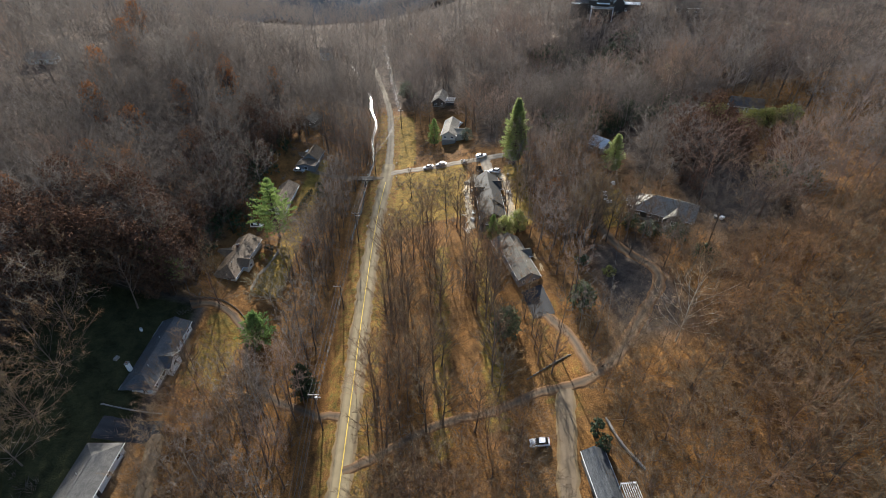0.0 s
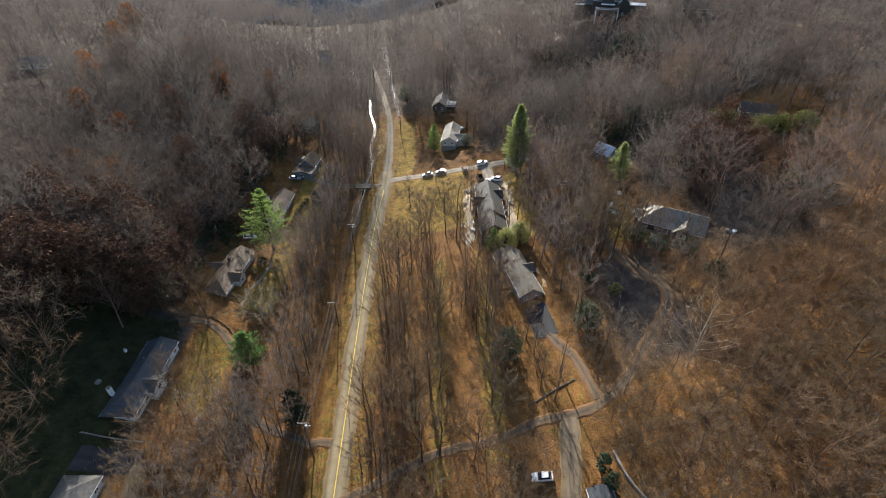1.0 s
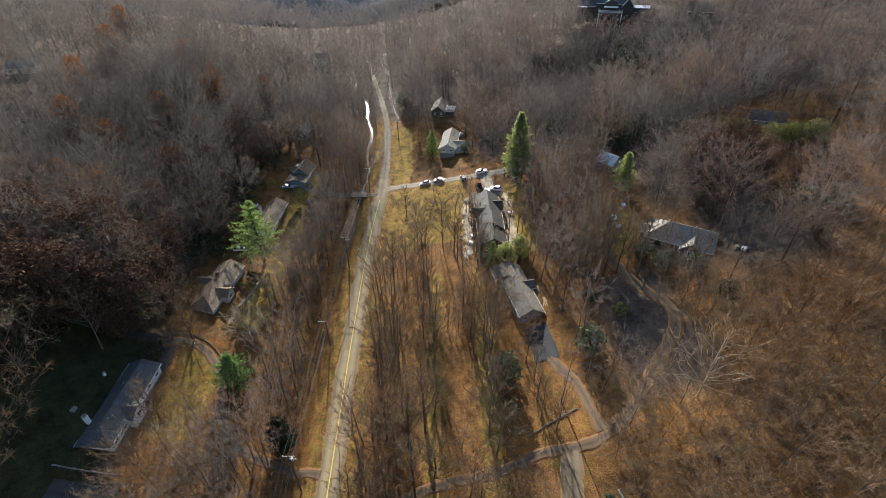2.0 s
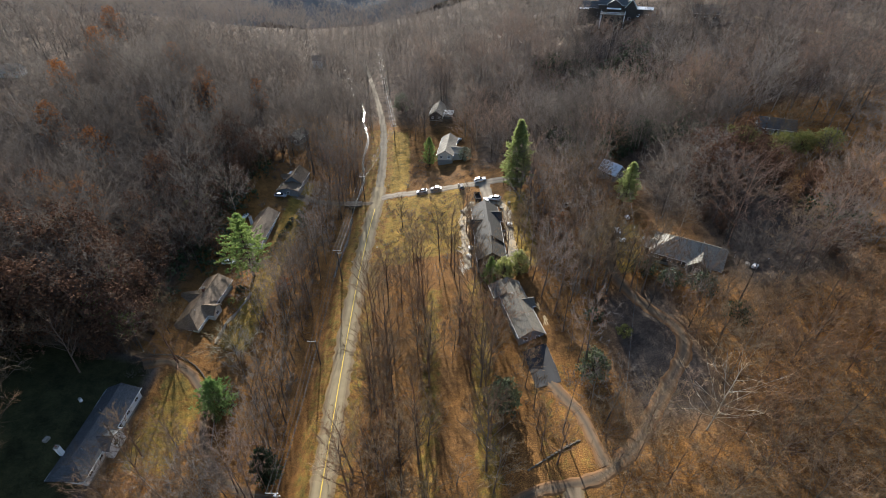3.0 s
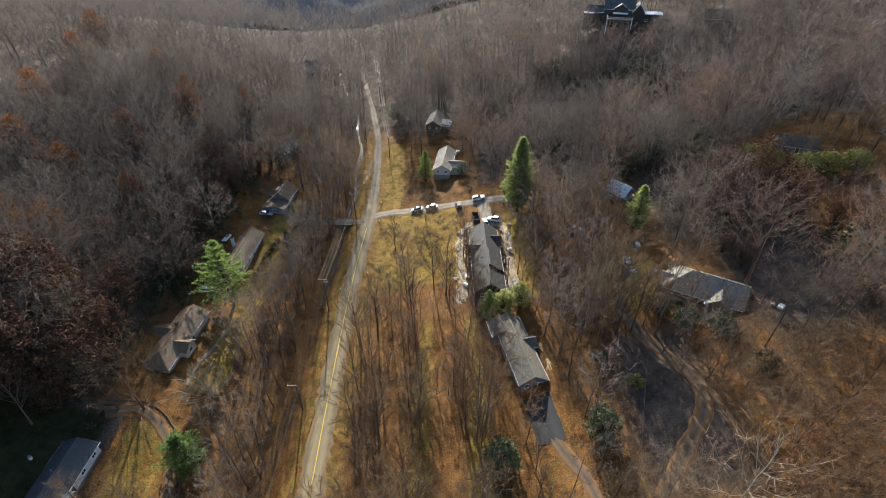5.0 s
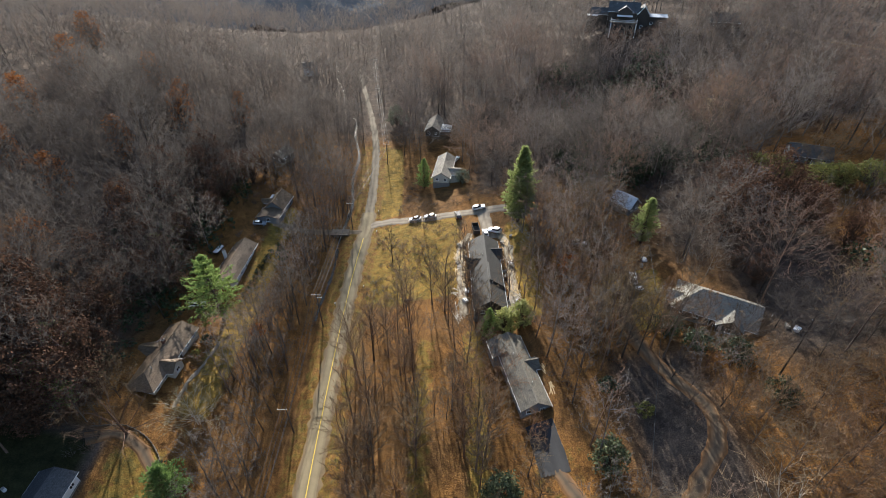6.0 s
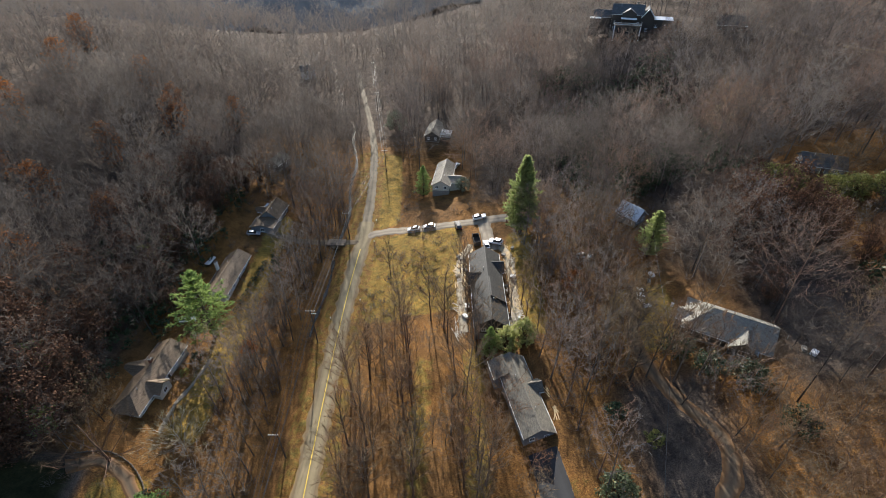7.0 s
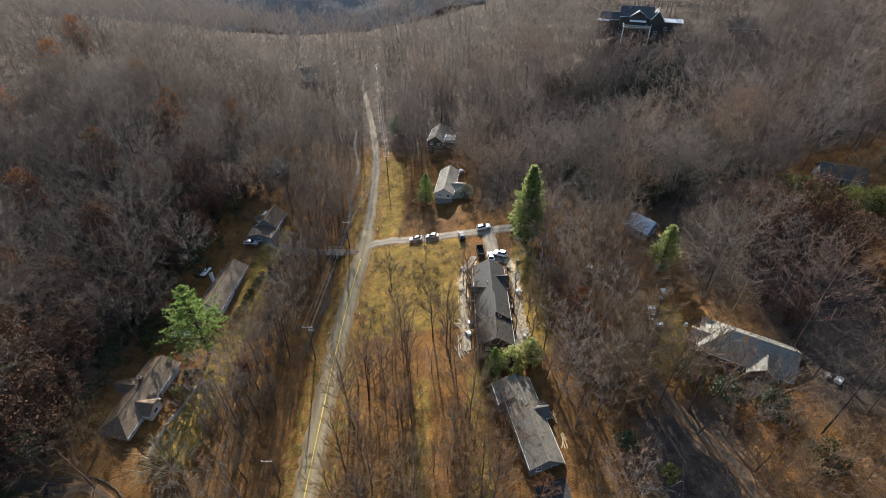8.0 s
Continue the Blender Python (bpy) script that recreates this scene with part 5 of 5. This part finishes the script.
for k in range(16):
    x, y = sap.uniform(-19, -4) if k < 11 else sap.uniform(28, 48), sap.uniform(70, 142)
    h = sap.uniform(1.8, 4.2)
    evergreen("beech sapling with a few rusty dead leaves", leafy(360 + k, h, h * 0.42, 10, 9, 0.2), x, y, RUST, 0, "shrub", "shrub")
# Beside the hillside house and at the west foot, dark leaves imitate shade.
thicket = [leafy(600 + k, 4.2, 3.6, 16, 13, 0.7) for k in range(4)]
thicket = [(np.array([tuple(v) for v in p[1][0]], np.float32), np.array(p[1][1], np.int32)) for p in thicket]
woods("rhododendron_thicket", spots_in(48, 104, 186, 288, 5.2, lambda x, y: math.sin(x * 0.13) + math.sin(y * 0.11 + x * 0.05) > -0.9)
      + spots_in(83, 112, 126, 154, 5.0, lambda x, y: True) + spots_in(-98, -74, 112, 214, 5.4, lambda x, y: True), thicket, "dark evergreen rhododendron thickets under the bare woods, partly standing in for shade", mat=DARKGREEN)
for k, (x, y, h) in enumerate(((82, 299.5, 4.0), (85.5, 297.5, 4.8), (89, 296.5, 4.2), (92.5, 296, 5.0), (96, 295, 4.4), (99.5, 294.5, 5.0), (103, 294, 4.6), (107, 293, 5.2), (111, 292.5, 4.6), (78, 301, 4.6))):
    evergreen("brown-leaved brush on the bank below the hilltop house", leafy(700 + k, h, 2.9, 14, 16, 0.5), x, y, BROWNLEAF, 0, "shrub", "shrub")
hedge_proto = None
for k in range(9):
    x, y, sz = -57.4 + 0.3 * k, 153.0 + 2.6 * k, 0.85 + 0.3 * ((k * 37) % 10) / 10
    if hedge_proto is None:
        hedge_proto = evergreen("dark rounded foundation shrub along the white cottage", leafy(351, 1.5, 1.2, 20, 22, 0.24), x, y, DARKGREEN, name="shrub", category="shrub")
        hedge_proto["group"] = "foundation shrubs"
    else:
        copy_at(hedge_proto, x, y, 40.0 * k, sz)

# stout forked tree at the bend of the drive
pair = bare_tree(430, 17.5, 8.5, 0.1, 15, 7, 12, 0.045, sides=6, lift=0.9, stout=2.2)
put(tree_thing("stout many-forked leafless tree at the bend of the drive", pair[0], pair[1], BARK, TWIGS), -66.2, 104.2, 20)

# pale sycamores
for k, (x, y, h, r) in enumerate(((54.0, 76.5, 22, 7.0), (-53.2, 109.0, 11, 6.2), (-22.5, 76.0, 11, 3.0), (96, 205, 18, 5))):
    pair = bare_tree(400 + k, h, r, 0.25, 20, 4, 6, 0.06, lift=0.7) if k != 1 else bare_tree(401, h, r, 0.2, 26, 6, 12, 0.06, lift=0.6)
    e = new("tree")
    tagged(e, "leafless sycamore with pale cream bark and crooked limbs", "tree")
    mesh_object("trunk", pair[0][0], pair[0][1], BARK_PALE, e)
    mesh_object("crown", pair[1][0], pair[1][1], TWIGS_PALE, e)
    put(e, x, y, 50 * k)

# ---- undergrowth ----
def brush_template(seed):
    rnd = random.Random(seed)
    V, F = [], []
    for _ in range(26):
        a = rnd.uniform(0, 6.283)
        o = Vector((math.cos(a) * rnd.uniform(0, 0.8), math.sin(a) * rnd.uniform(0, 0.8), -0.1))
        twig(V, F, rnd, o, Vector((math.cos(a) * 0.6, math.sin(a) * 0.6, rnd.uniform(0.5, 1.3))).normalized(), rnd.uniform(0.9, 2.3), 0.09)
    return np.array([tuple(v) for v in V], np.float32), np.array(F, np.int32)


BRUSH = [brush_template(500 + k) for k in range(6)]


def brush_keep(x, y):
    d = x - float(road_x(y))
    if -7 < d < 4.5 or float(lawn_and_shade(x, y)) > 0.6:
        return False
    return math.sin(x * 0.21) * math.sin(y * 0.17 + 1) + 0.35 * math.sin(x * 0.9 + y * 0.7) > -0.15


woods("undergrowth", spots_in(-110, 112, 34, 230, 2.7, brush_keep), BRUSH, "low leafless brush and saplings on the forest floor")

# ---- poles and wires ----
def utility_pole(x, y, top, arms, transformer=False):
    e = new("utility_pole")
    tagged(e, "weathered wooden utility pole with crossarms beside the road", "utility pole", "utility poles along the road")
    z0 = gz(x, y)
    e.matrix_world = pose(x, y, z0)
    bm = bmesh.new()
    bmesh.ops.create_cone(bm, segments=10, radius1=0.2, radius2=0.13, depth=top - z0 + 1.2, cap_ends=True, matrix=Matrix.Translation((0, 0, (top - z0 - 0.4) / 2)))
    part("pole", bm, POLEWOOD, e)
    for dz, x0, x1 in arms:
        b = bmesh.new()
        box_bm(b, x0, x1, -0.2, -0.06, top - z0 + dz - 0.07, top - z0 + dz + 0.07)
        arm = part("crossarm", b, PALEWOOD, e)
        for xx in np.linspace(x0 + 0.15, x1 - 0.15, 3):
            ib = bmesh.new()
            bmesh.ops.create_cone(ib, segments=8, radius1=0.07, radius2=0.04, depth=0.22, cap_ends=True, matrix=Matrix.Translation((xx, -0.13, top - z0 + dz + 0.18)))
            part("insulator", ib, TRIM, arm, "white insulator")
    if transformer:
        tb = bmesh.new()
        bmesh.ops.create_cone(tb, segments=12, radius1=0.28, radius2=0.28, depth=0.95, cap_ends=True, matrix=Matrix.Translation((0.45, 0, top - z0 - 1.7)))
        bmesh.ops.bevel(tb, geom=tb.edges[:], offset=0.03, segments=1, affect="EDGES")
        part("transformer", tb, METAL, e, "grey transformer can")
    return e


POLES = ((-27.5, 22.0, 12.5), (-29.6, 67.8, 13.7), (-31.2, 109.4, 10.0), (-31.0, 142.8, 14.8), (-29.8, 190, 15.2), (-21.5, 236, 16.5), (-33.0, 300, 18.5), (-41.0, 350, 19.5))
for k, (x, y, top) in enumerate(POLES):
    utility_pole(x, y, top, ((-0.25, -1.3, 1.3), (-1.3, 0.0, 1.5)) if k in (1, 3) else ((-0.25, -2.0 if k == 2 else -1.2, 0.3 if k == 2 else 1.2),), k == 1)


def wire(p, q, sag, label="sagging black power cable between poles"):
    cu = bpy.data.curves.new("power_cable", "CURVE")
    cu.dimensions, cu.bevel_depth, cu.bevel_resolution = "3D", 0.045, 0
    sp = cu.splines.new("POLY")
    sp.points.add(14)
    for k in range(15):
        f = k / 14
        v = Vector(p).lerp(Vector(q), f)
        sp.points[k].co = (v.x, v.y, v.z - 4 * sag * f * (1 - f), 1)
    cu.materials.append(WIRE)
    return tagged(new("power_cable", cu), label, "cable", "power cables along the road")


for a, b in zip(POLES, POLES[1:]):
    for off, dz in ((-1.05, 0.05), (0.0, 0.25), (1.05, 0.05), (0.15, -1.9)):
        wire((a[0] + off, a[1], a[2] + dz - 0.1), (b[0] + off, b[1], b[2] + dz - 0.1), 0.7)
wire((-29.6, 67.8, 12.3), (-69.5, 72, 10.6), 1.0, "thin service cable to the white ranch house")
wire((-31, 142.8, 13.2), (-61, 165, 7.6), 1.0, "thin service cable to the white cottage")
wire((61, 158, 31), (53, 120, 29.5), 1.0, "thin service cable through the bare trees")
wire((53, 120, 29.5), (38, 78, 24), 1.4, "thin service cable through the bare trees")

# ---- vehicles ----
def car(label, x, y, turn, paint, length=4.6, width=1.82, height=1.45, boxy=0.0, z=None):
    """A parked car: shaped body, glass, wheels and lamps. Its nose points along its own x axis."""
    e = new("car")
    tagged(e, label, "car", "parked cars")
    zz = gz(x, y) + 0.17 if z is None else z
    dx, dy = math.cos(radians(turn)), math.sin(radians(turn))
    pitch = math.degrees(math.atan2(gz(x + dx * 1.5, y + dy * 1.5) - gz(x - dx * 1.5, y - dy * 1.5), 3.0))
    e.matrix_world = pose(x, y, zz, 0, -pitch, turn)
    h = height
    low = [(-0.5, 0.28), (-0.49, 0.62), (-0.46, 0.64 + boxy * 0.2), (-0.3, 0.66), (0.16, 0.66), (0.4, 0.6), (0.48, 0.5), (0.5, 0.28)]
    top = [(-0.44 - boxy * 0.04, 0.64), (-0.33 - boxy * 0.1, 0.97), (-0.2, 1.0), (0.02, 0.99), (0.2, 0.65)]

    def loft(name, prof, w0, w1, mat, parent):
        bm = bmesh.new()
        rows = []
        for sy, k in ((-1, 0), (1, 1)):
            rows.append([bm.verts.new((px * length, sy * (w0 + (w1 - w0) * max(0, (pz - 0.6) / 0.4)) * width / 2, pz * h)) for px, pz in prof])
        bm.faces.new(rows[0])
        bm.faces.new(list(reversed(rows[1])))
        n = len(prof)
        for k in range(n):
            bm.faces.new((rows[0][k], rows[1][k], rows[1][(k + 1) % n], rows[0][(k + 1) % n]))
        bmesh.ops.recalc_face_normals(bm, faces=bm.faces[:])
        bmesh.ops.bevel(bm, geom=bm.edges[:], offset=0.05, segments=1, affect="EDGES")
        return part(name, bm, mat, parent)
    loft("body", low, 1.0, 1.0, paint, e)
    loft("window_glass", top, 0.93, 0.74, GLASS, e)
    rb = bmesh.new()
    box_bm(rb, -(0.31 + boxy * 0.1) * length, 0.0, -0.37 * width, 0.37 * width, 0.985 * h, 1.015 * h)
    bmesh.ops.bevel(rb, geom=rb.edges[:], offset=0.02, segments=1, affect="EDGES")
    part("roof", rb, paint, e)
    for px in (-0.31, 0.32):
        for sy in (-1, 1):
            wb = bmesh.new()
            bmesh.ops.create_cone(wb, segments=14, radius1=0.33, radius2=0.33, depth=0.22, cap_ends=True, matrix=pose(px * length, sy * (width / 2 - 0.1), 0.16, 90, 0, 0))
            wheel = part("wheel", wb, RUBBER, e)
            hb = bmesh.new()
            bmesh.ops.create_cone(hb, segments=10, radius1=0.2, radius2=0.17, depth=0.05, cap_ends=True, matrix=pose(px * length, sy * (width / 2 + 0.02), 0.16, 90, 0, 0))
            part("rim", hb, METAL, wheel)
    for sy in (-1, 1):
        box("headlight", e, TRIM, 0.478 * length, 0.503 * length, sy * 0.36 * width - 0.2, sy * 0.36 * width + 0.2, 0.44 * h, 0.52 * h)
        box("tail_light", e, LAMP_RED, -0.503 * length, -0.485 * length, sy * 0.38 * width - 0.16, sy * 0.38 * width + 0.16, 0.48 * h, 0.6 * h)
    return e


car("white car parked on the dusty drive", 20.6, 56.8, 175, CAR_WHITE, 4.3, 1.75)
car("white car parked on the side road", -6.6, 191.3, 174, CAR_WHITE)
car("silver car parked on the side road", -1.0, 190.9, 172, CAR_SILVER)
car("black pickup parked on the side road", 9.0, 188.0, 100, CAR_BLACK, 5.2, 1.9, 1.8, 0.5)
car("white car on the side road by the spruce", 16.6, 191.0, 5, CAR_WHITE, 4.7, 1.85, 1.7, 0.5)
car("white car parked before the half-built house", 17.9, 174.8, 95, CAR_WHITE)
car("white van parked before the half-built house", 21.0, 175.2, 150, CAR_WHITE, 4.9, 1.9, 1.85, 0.7)
car("white car parked near the hillside house", 55.2, 142.8, 80, CAR_WHITE, 4.5, 1.8, 1.5)
car("white car near the brown-roofed house", -68.8, 146.8, 20, CAR_WHITE)
car("pale car parked beside the dark gabled house", -62.5, 186.8, 10, CAR_SILVER)
car("white car parked above the junction", 8.6, 238.5, 60, CAR_WHITE)
car("pale car half hidden under the trees", 45.0, 160.5, -25, CAR_SILVER)

# ---- the building site ----
def lumber_stack(x, y, turn, n, rows, length, label, mat=NEWWOOD, spread=0.02):
    e = new("lumber_stack")
    tagged(e, label, "lumber", "lumber on the building site")
    e.matrix_world = pose(x, y, gz(x, y), 0, 0, turn)
    rr = random.Random(int(x * 10 + y))
    for j in range(rows):
        for k in range(n):
            b = bmesh.new()
            ln = length * rr.uniform(0.85, 1.0)
            box_bm(b, -ln / 2, ln / 2, -0.1, 0.1, 0, 0.06)
            b.transform(pose(rr.uniform(-0.15, 0.15), (k - n / 2) * (0.22 + spread), 0.05 + j * 0.075, 0, 0, rr.uniform(-1, 1) * (1 + spread * 120)))
            part("plank", b, mat, e)
    return e


rs_ = random.Random(21)
for k, (x, y, t, n, rws, ln) in enumerate(((9.6, 168, 75, 5, 4, 4.0), (9.2, 172.5, 60, 4, 3, 3.2), (10.6, 160, 85, 4, 2, 4.5), (10.4, 147.8, 20, 3, 1, 4.8), (12.0, 146.6, -25, 3, 1, 5.0), (24.2, 168, 95, 5, 4, 4.0),
                                           (24.8, 160.5, 100, 4, 3, 4.2), (24.0, 153, 80, 3, 2, 3.8), (25.4, 147.5, 92, 3, 2, 4.2), (10.2, 153.5, 100, 3, 2, 3.6), (28.4, 118, 103, 3, 2, 4.0), (29.5, 112.5, 100, 3, 2, 3.6), (22.8, 172.5, 70, 4, 3, 3.0), (13.0, 173.2, 80, 3, 3, 3.0))):
    lumber_stack(x, y, t, n, rws, ln, "stack of pale new boards on the building site", NEWWOOD, 0.03 if rws > 2 else 0.25)


for k in range(40):
    x = rs_.uniform(8.2, 11.4) if k % 2 else rs_.uniform(22.6, 26.2)
    lumber_stack(x, rs_.uniform(138, 172), rs_.uniform(0, 180), 5, 1, rs_.uniform(2.0, 4.0), "loose scattered boards on the building site", NEWWOOD if k % 3 else PALEWOOD, 0.4)


def debris(x, y, k):
    """A wrapped bundle, drum or pallet of blocks."""
    e = new(("wrapped_bundle", "drum", "block_pallet")[k % 3])
    e.matrix_world = pose(x, y, gz(x, y), 0, 0, rs_.uniform(0, 180))
    if k % 3 == 0:
        tagged(e, "white plastic-wrapped building bundle on the ground", "bundle")
        b = bmesh.new()
        box_bm(b, -0.9, 0.9, -0.6, 0.6, 0.1, 0.8)
        bmesh.ops.bevel(b, geom=b.edges[:], offset=0.12, segments=2, affect="EDGES")
        part("wrap", b, TARP, e)
        b = bmesh.new()
        for yy in (-0.5, 0.0, 0.5):
            box_bm(b, -1.0, 1.0, yy - 0.06, yy + 0.06, 0, 0.1)
        part("pallet", b, WOOD, e)
    elif k % 3 == 1:
        tagged(e, "pale drum standing on the building site", "drum")
        b = bmesh.new()
        bmesh.ops.create_cone(b, segments=12, radius1=0.35, radius2=0.33, depth=0.9, cap_ends=True, matrix=Matrix.Translation((0, 0, 0.45)))
        part("shell", b, TARP, e)
        b = bmesh.new()
        bmesh.ops.create_cone(b, segments=12, radius1=0.36, radius2=0.36, depth=0.06, cap_ends=True, matrix=Matrix.Translation((0, 0, 0.93)))
        part("lid", b, METAL, e)
    else:
        tagged(e, "pallet of pale concrete blocks on the ground", "blocks")
        for j in range(3):
            for i in range(3):
                b = bmesh.new()
                box_bm(b, -0.62 + i * 0.42, -0.22 + i * 0.42, -0.4, 0.4, 0.1 + j * 0.22, 0.3 + j * 0.22)
                part("block", b, STONE, e)
    return e


for k in (1, 2, 5, 6, 8, 11, 12, 14, 17, 20, 21, 23, 26, 29, 32):
    east = k % 2
    x = rs_.uniform(22.6, 26.5) if east else rs_.uniform(7.8, 11.6)
    debris(x, rs_.uniform(140, 172) if k < 28 else rs_.uniform(168, 174), k)
for k, (x, y) in enumerate(((55.8, 139.0), (61.0, 137.5), (58.5, 147.0), (60.0, 149.5), (61.0, 131.5), (80.5, 119.5), (81.5, 118), (-80, 89), (-81, 79))):
    debris(x, y, k)

woodpile = new("woodpile")
tagged(woodpile, "long woodpile under a white sheet behind the cottage", "woodpile")
woodpile.matrix_world = pose(-71.2, 171.0, gz(-71.2, 171.0), 0, 0, 80)
for k in range(5):
    for j in range(3):
        b = bmesh.new()
        bmesh.ops.create_cone(b, segments=8, radius1=0.17, radius2=0.17, depth=1.5, cap_ends=True, matrix=pose(-1.6 + 0.8 * k, 0, 0.17 + j * 0.33, 90, 0, 0))
        part("log", b, BARK_DARK, woodpile)
b = bmesh.new()
box_bm(b, -2.0, 2.0, -0.85, 0.85, 1.0, 1.16)
bmesh.ops.subdivide_edges(b, edges=b.edges[:], cuts=3, use_grid_fill=True)
for v in b.verts:
    v.co.z += 0.1 * math.sin(v.co.x * 4) * math.cos(v.co.y * 3) - 0.25 * abs(v.co.y) ** 3
part("sheet", b, TARP, woodpile, "white plastic sheet")

dumpster = new("dumpster")
tagged(dumpster, "dark steel dumpster beside the pale drive", "dumpster")
dumpster.matrix_world = pose(14.9, 178.0, gz(14.9, 178.0) + 0.1, 0, 0, 97)
for nm, q in (("side_panel", (-2.4, 2.4, -1.1, -1.02, 0.2, 1.7)), ("side_panel", (-2.4, 2.4, 1.02, 1.1, 0.2, 1.7)), ("end_panel", (-2.4, -2.32, -1.02, 1.02, 0.2, 1.7)), ("end_panel", (2.32, 2.4, -1.02, 1.02, 0.2, 1.7)), ("floor_plate", (-2.32, 2.32, -1.02, 1.02, 0.2, 0.3)),
              ("skid", (-2.2, 2.2, -0.8, -0.6, 0, 0.2)), ("skid", (-2.2, 2.2, 0.6, 0.8, 0, 0.2))):
    box(nm, dumpster, DARKWALL, *q)

# ---- small structures ----
bridge = new("bridge")
tagged(bridge, "small plank bridge with rails over the creek", "bridge")
cxb = float(creek_x(187.5))
bridge.matrix_world = pose(cxb, 187.5, gz(cxb + 4, 187.5) + 0.3)
for k in range(16):
    box("plank", bridge, WOOD, -3.2 + k * 0.4, -2.83 + k * 0.4, -1.8, 1.8, 0, 0.09)
for sy in (-1.8, 1.8):
    box("beam", bridge, POLEWOOD, -3.3, 3.3, sy - 0.12, sy + 0.12, -0.3, 0.0)
    for zz in (0.55, 1.0):
        box("rail", bridge, WOOD, -3.3, 3.3, sy - 0.05, sy + 0.05, zz, zz + 0.1)
    for k in range(5):
        box("post", bridge, WOOD, -3.2 + k * 1.6 - 0.06, -3.2 + k * 1.6 + 0.06, sy - 0.06, sy + 0.06, 0, 1.15)


def stone_wall(line, height, thick, label):
    e = new("stone_wall")
    tagged(e, label, "stone wall")
    rr = random.Random(int(line[0][0] * 10))
    pts = spline([(x, y, 0) for x, y in line], 0.75)
    for a, b in zip(pts, pts[1:]):
        m = (a + b) / 2
        for lv in range(max(1, int(height / 0.3))):
            bm = bmesh.new()
            hl = rr.uniform(0.38, 0.5)
            box_bm(bm, -hl, hl, -thick / 2 * rr.uniform(0.7, 1.2), thick / 2 * rr.uniform(0.7, 1.2), 0, 0.3 * rr.uniform(0.75, 1.15))
            bmesh.ops.bevel(bm, geom=bm.edges[:], offset=0.06, segments=1, affect="EDGES")
            bm.transform(pose(m.x, m.y, gz(m.x, m.y) - 0.05 + lv * 0.3, 0, 0, rr.uniform(-10, 10) + math.degrees(math.atan2((b - a).y, (b - a).x))))
            part("stone", bm, STONE_DARK if "dark" in label or "edging" in label else STONE, e)
    return e


stone_wall([(20, 73.5), (24, 75.5), (28, 77.0), (31, 78.2)], 0.5, 0.4, "low dark stone retaining wall")
stone_wall([(-50.5, 83), (-53.5, 93), (-59.8, 102.3), (-67, 106), (-73, 104.5)], 0.32, 0.3, "low dark stone edging along the curved drive")
stone_wall([(-78.5, 66.8), (-72, 66.8), (-66, 67.0)], 0.4, 0.3, "low retaining wall behind the ranch house")
stone_wall([(34.5, 60), (36.0, 54), (38.5, 48)], 0.6, 0.5, "low curved stone wall beside the garage")

log = new("log")
tagged(log, "weathered fallen log on the lawn", "log")
log.matrix_world = pose(-6.0, 149.6, gz(-6, 149.6) + 0.28, 0, 0, 8)
b = bmesh.new()
bmesh.ops.create_cone(b, segments=10, radius1=0.32, radius2=0.24, depth=3.2, cap_ends=True, matrix=pose(0, 0, 0, 0, 90, 0))
part("trunk", b, BARK_DARK, log)
b = bmesh.new()
bmesh.ops.create_cone(b, segments=10, radius1=0.25, radius2=0.2, depth=2.6, cap_ends=True, matrix=pose(0.2, 0.5, -0.03, 0, 90, 4))
part("limb", b, POLEWOOD, log)

pergola = new("pergola")
tagged(pergola, "pale slatted pergola beside the garage", "pergola")
pergola.matrix_world = pose(34.2, 43.2, gz(34.2, 43.2), 0, 0, 5)
for x in (-1.4, 1.4):
    for y in (-1.6, 1.6):
        box("post", pergola, TRIM, x - 0.07, x + 0.07, y - 0.07, y + 0.07, -1.0, 2.4)
for y in (-1.6, 1.6):
    box("beam", pergola, TRIM, -1.6, 1.6, y - 0.06, y + 0.06, 2.4, 2.55)
for k in range(8):
    box("slat", pergola, TRIM, -1.4 + k * 0.4 - 0.05, -1.4 + k * 0.4 + 0.05, -1.8, 1.8, 2.55, 2.65)

for k, (x, y) in enumerate(((-21.2, 158.5), (-28.9, 151.0), (-20.5, 187.0), (-21.3, 199.5))):
    e = new("mailbox")
    tagged(e, "pale mailbox on a wooden post at the roadside", "mailbox", "roadside mailboxes")
    e.matrix_world = pose(x, y, gz(x, y), 0, 0, 90)
    box("post", e, WOOD, -0.06, 0.06, -0.06, 0.06, -0.2, 1.05)
    b = bmesh.new()
    bmesh.ops.create_cone(b, segments=12, radius1=0.13, radius2=0.13, depth=0.5, cap_ends=True, matrix=pose(0, 0, 1.2, 0, 90, 0))
    box_bm(b, -0.25, 0.25, -0.13, 0.13, 1.05, 1.2)
    part("box", b, METAL, e)
    box("flag", e, LAMP_RED, -0.02, 0.1, 0.135, 0.15, 1.2, 1.4)
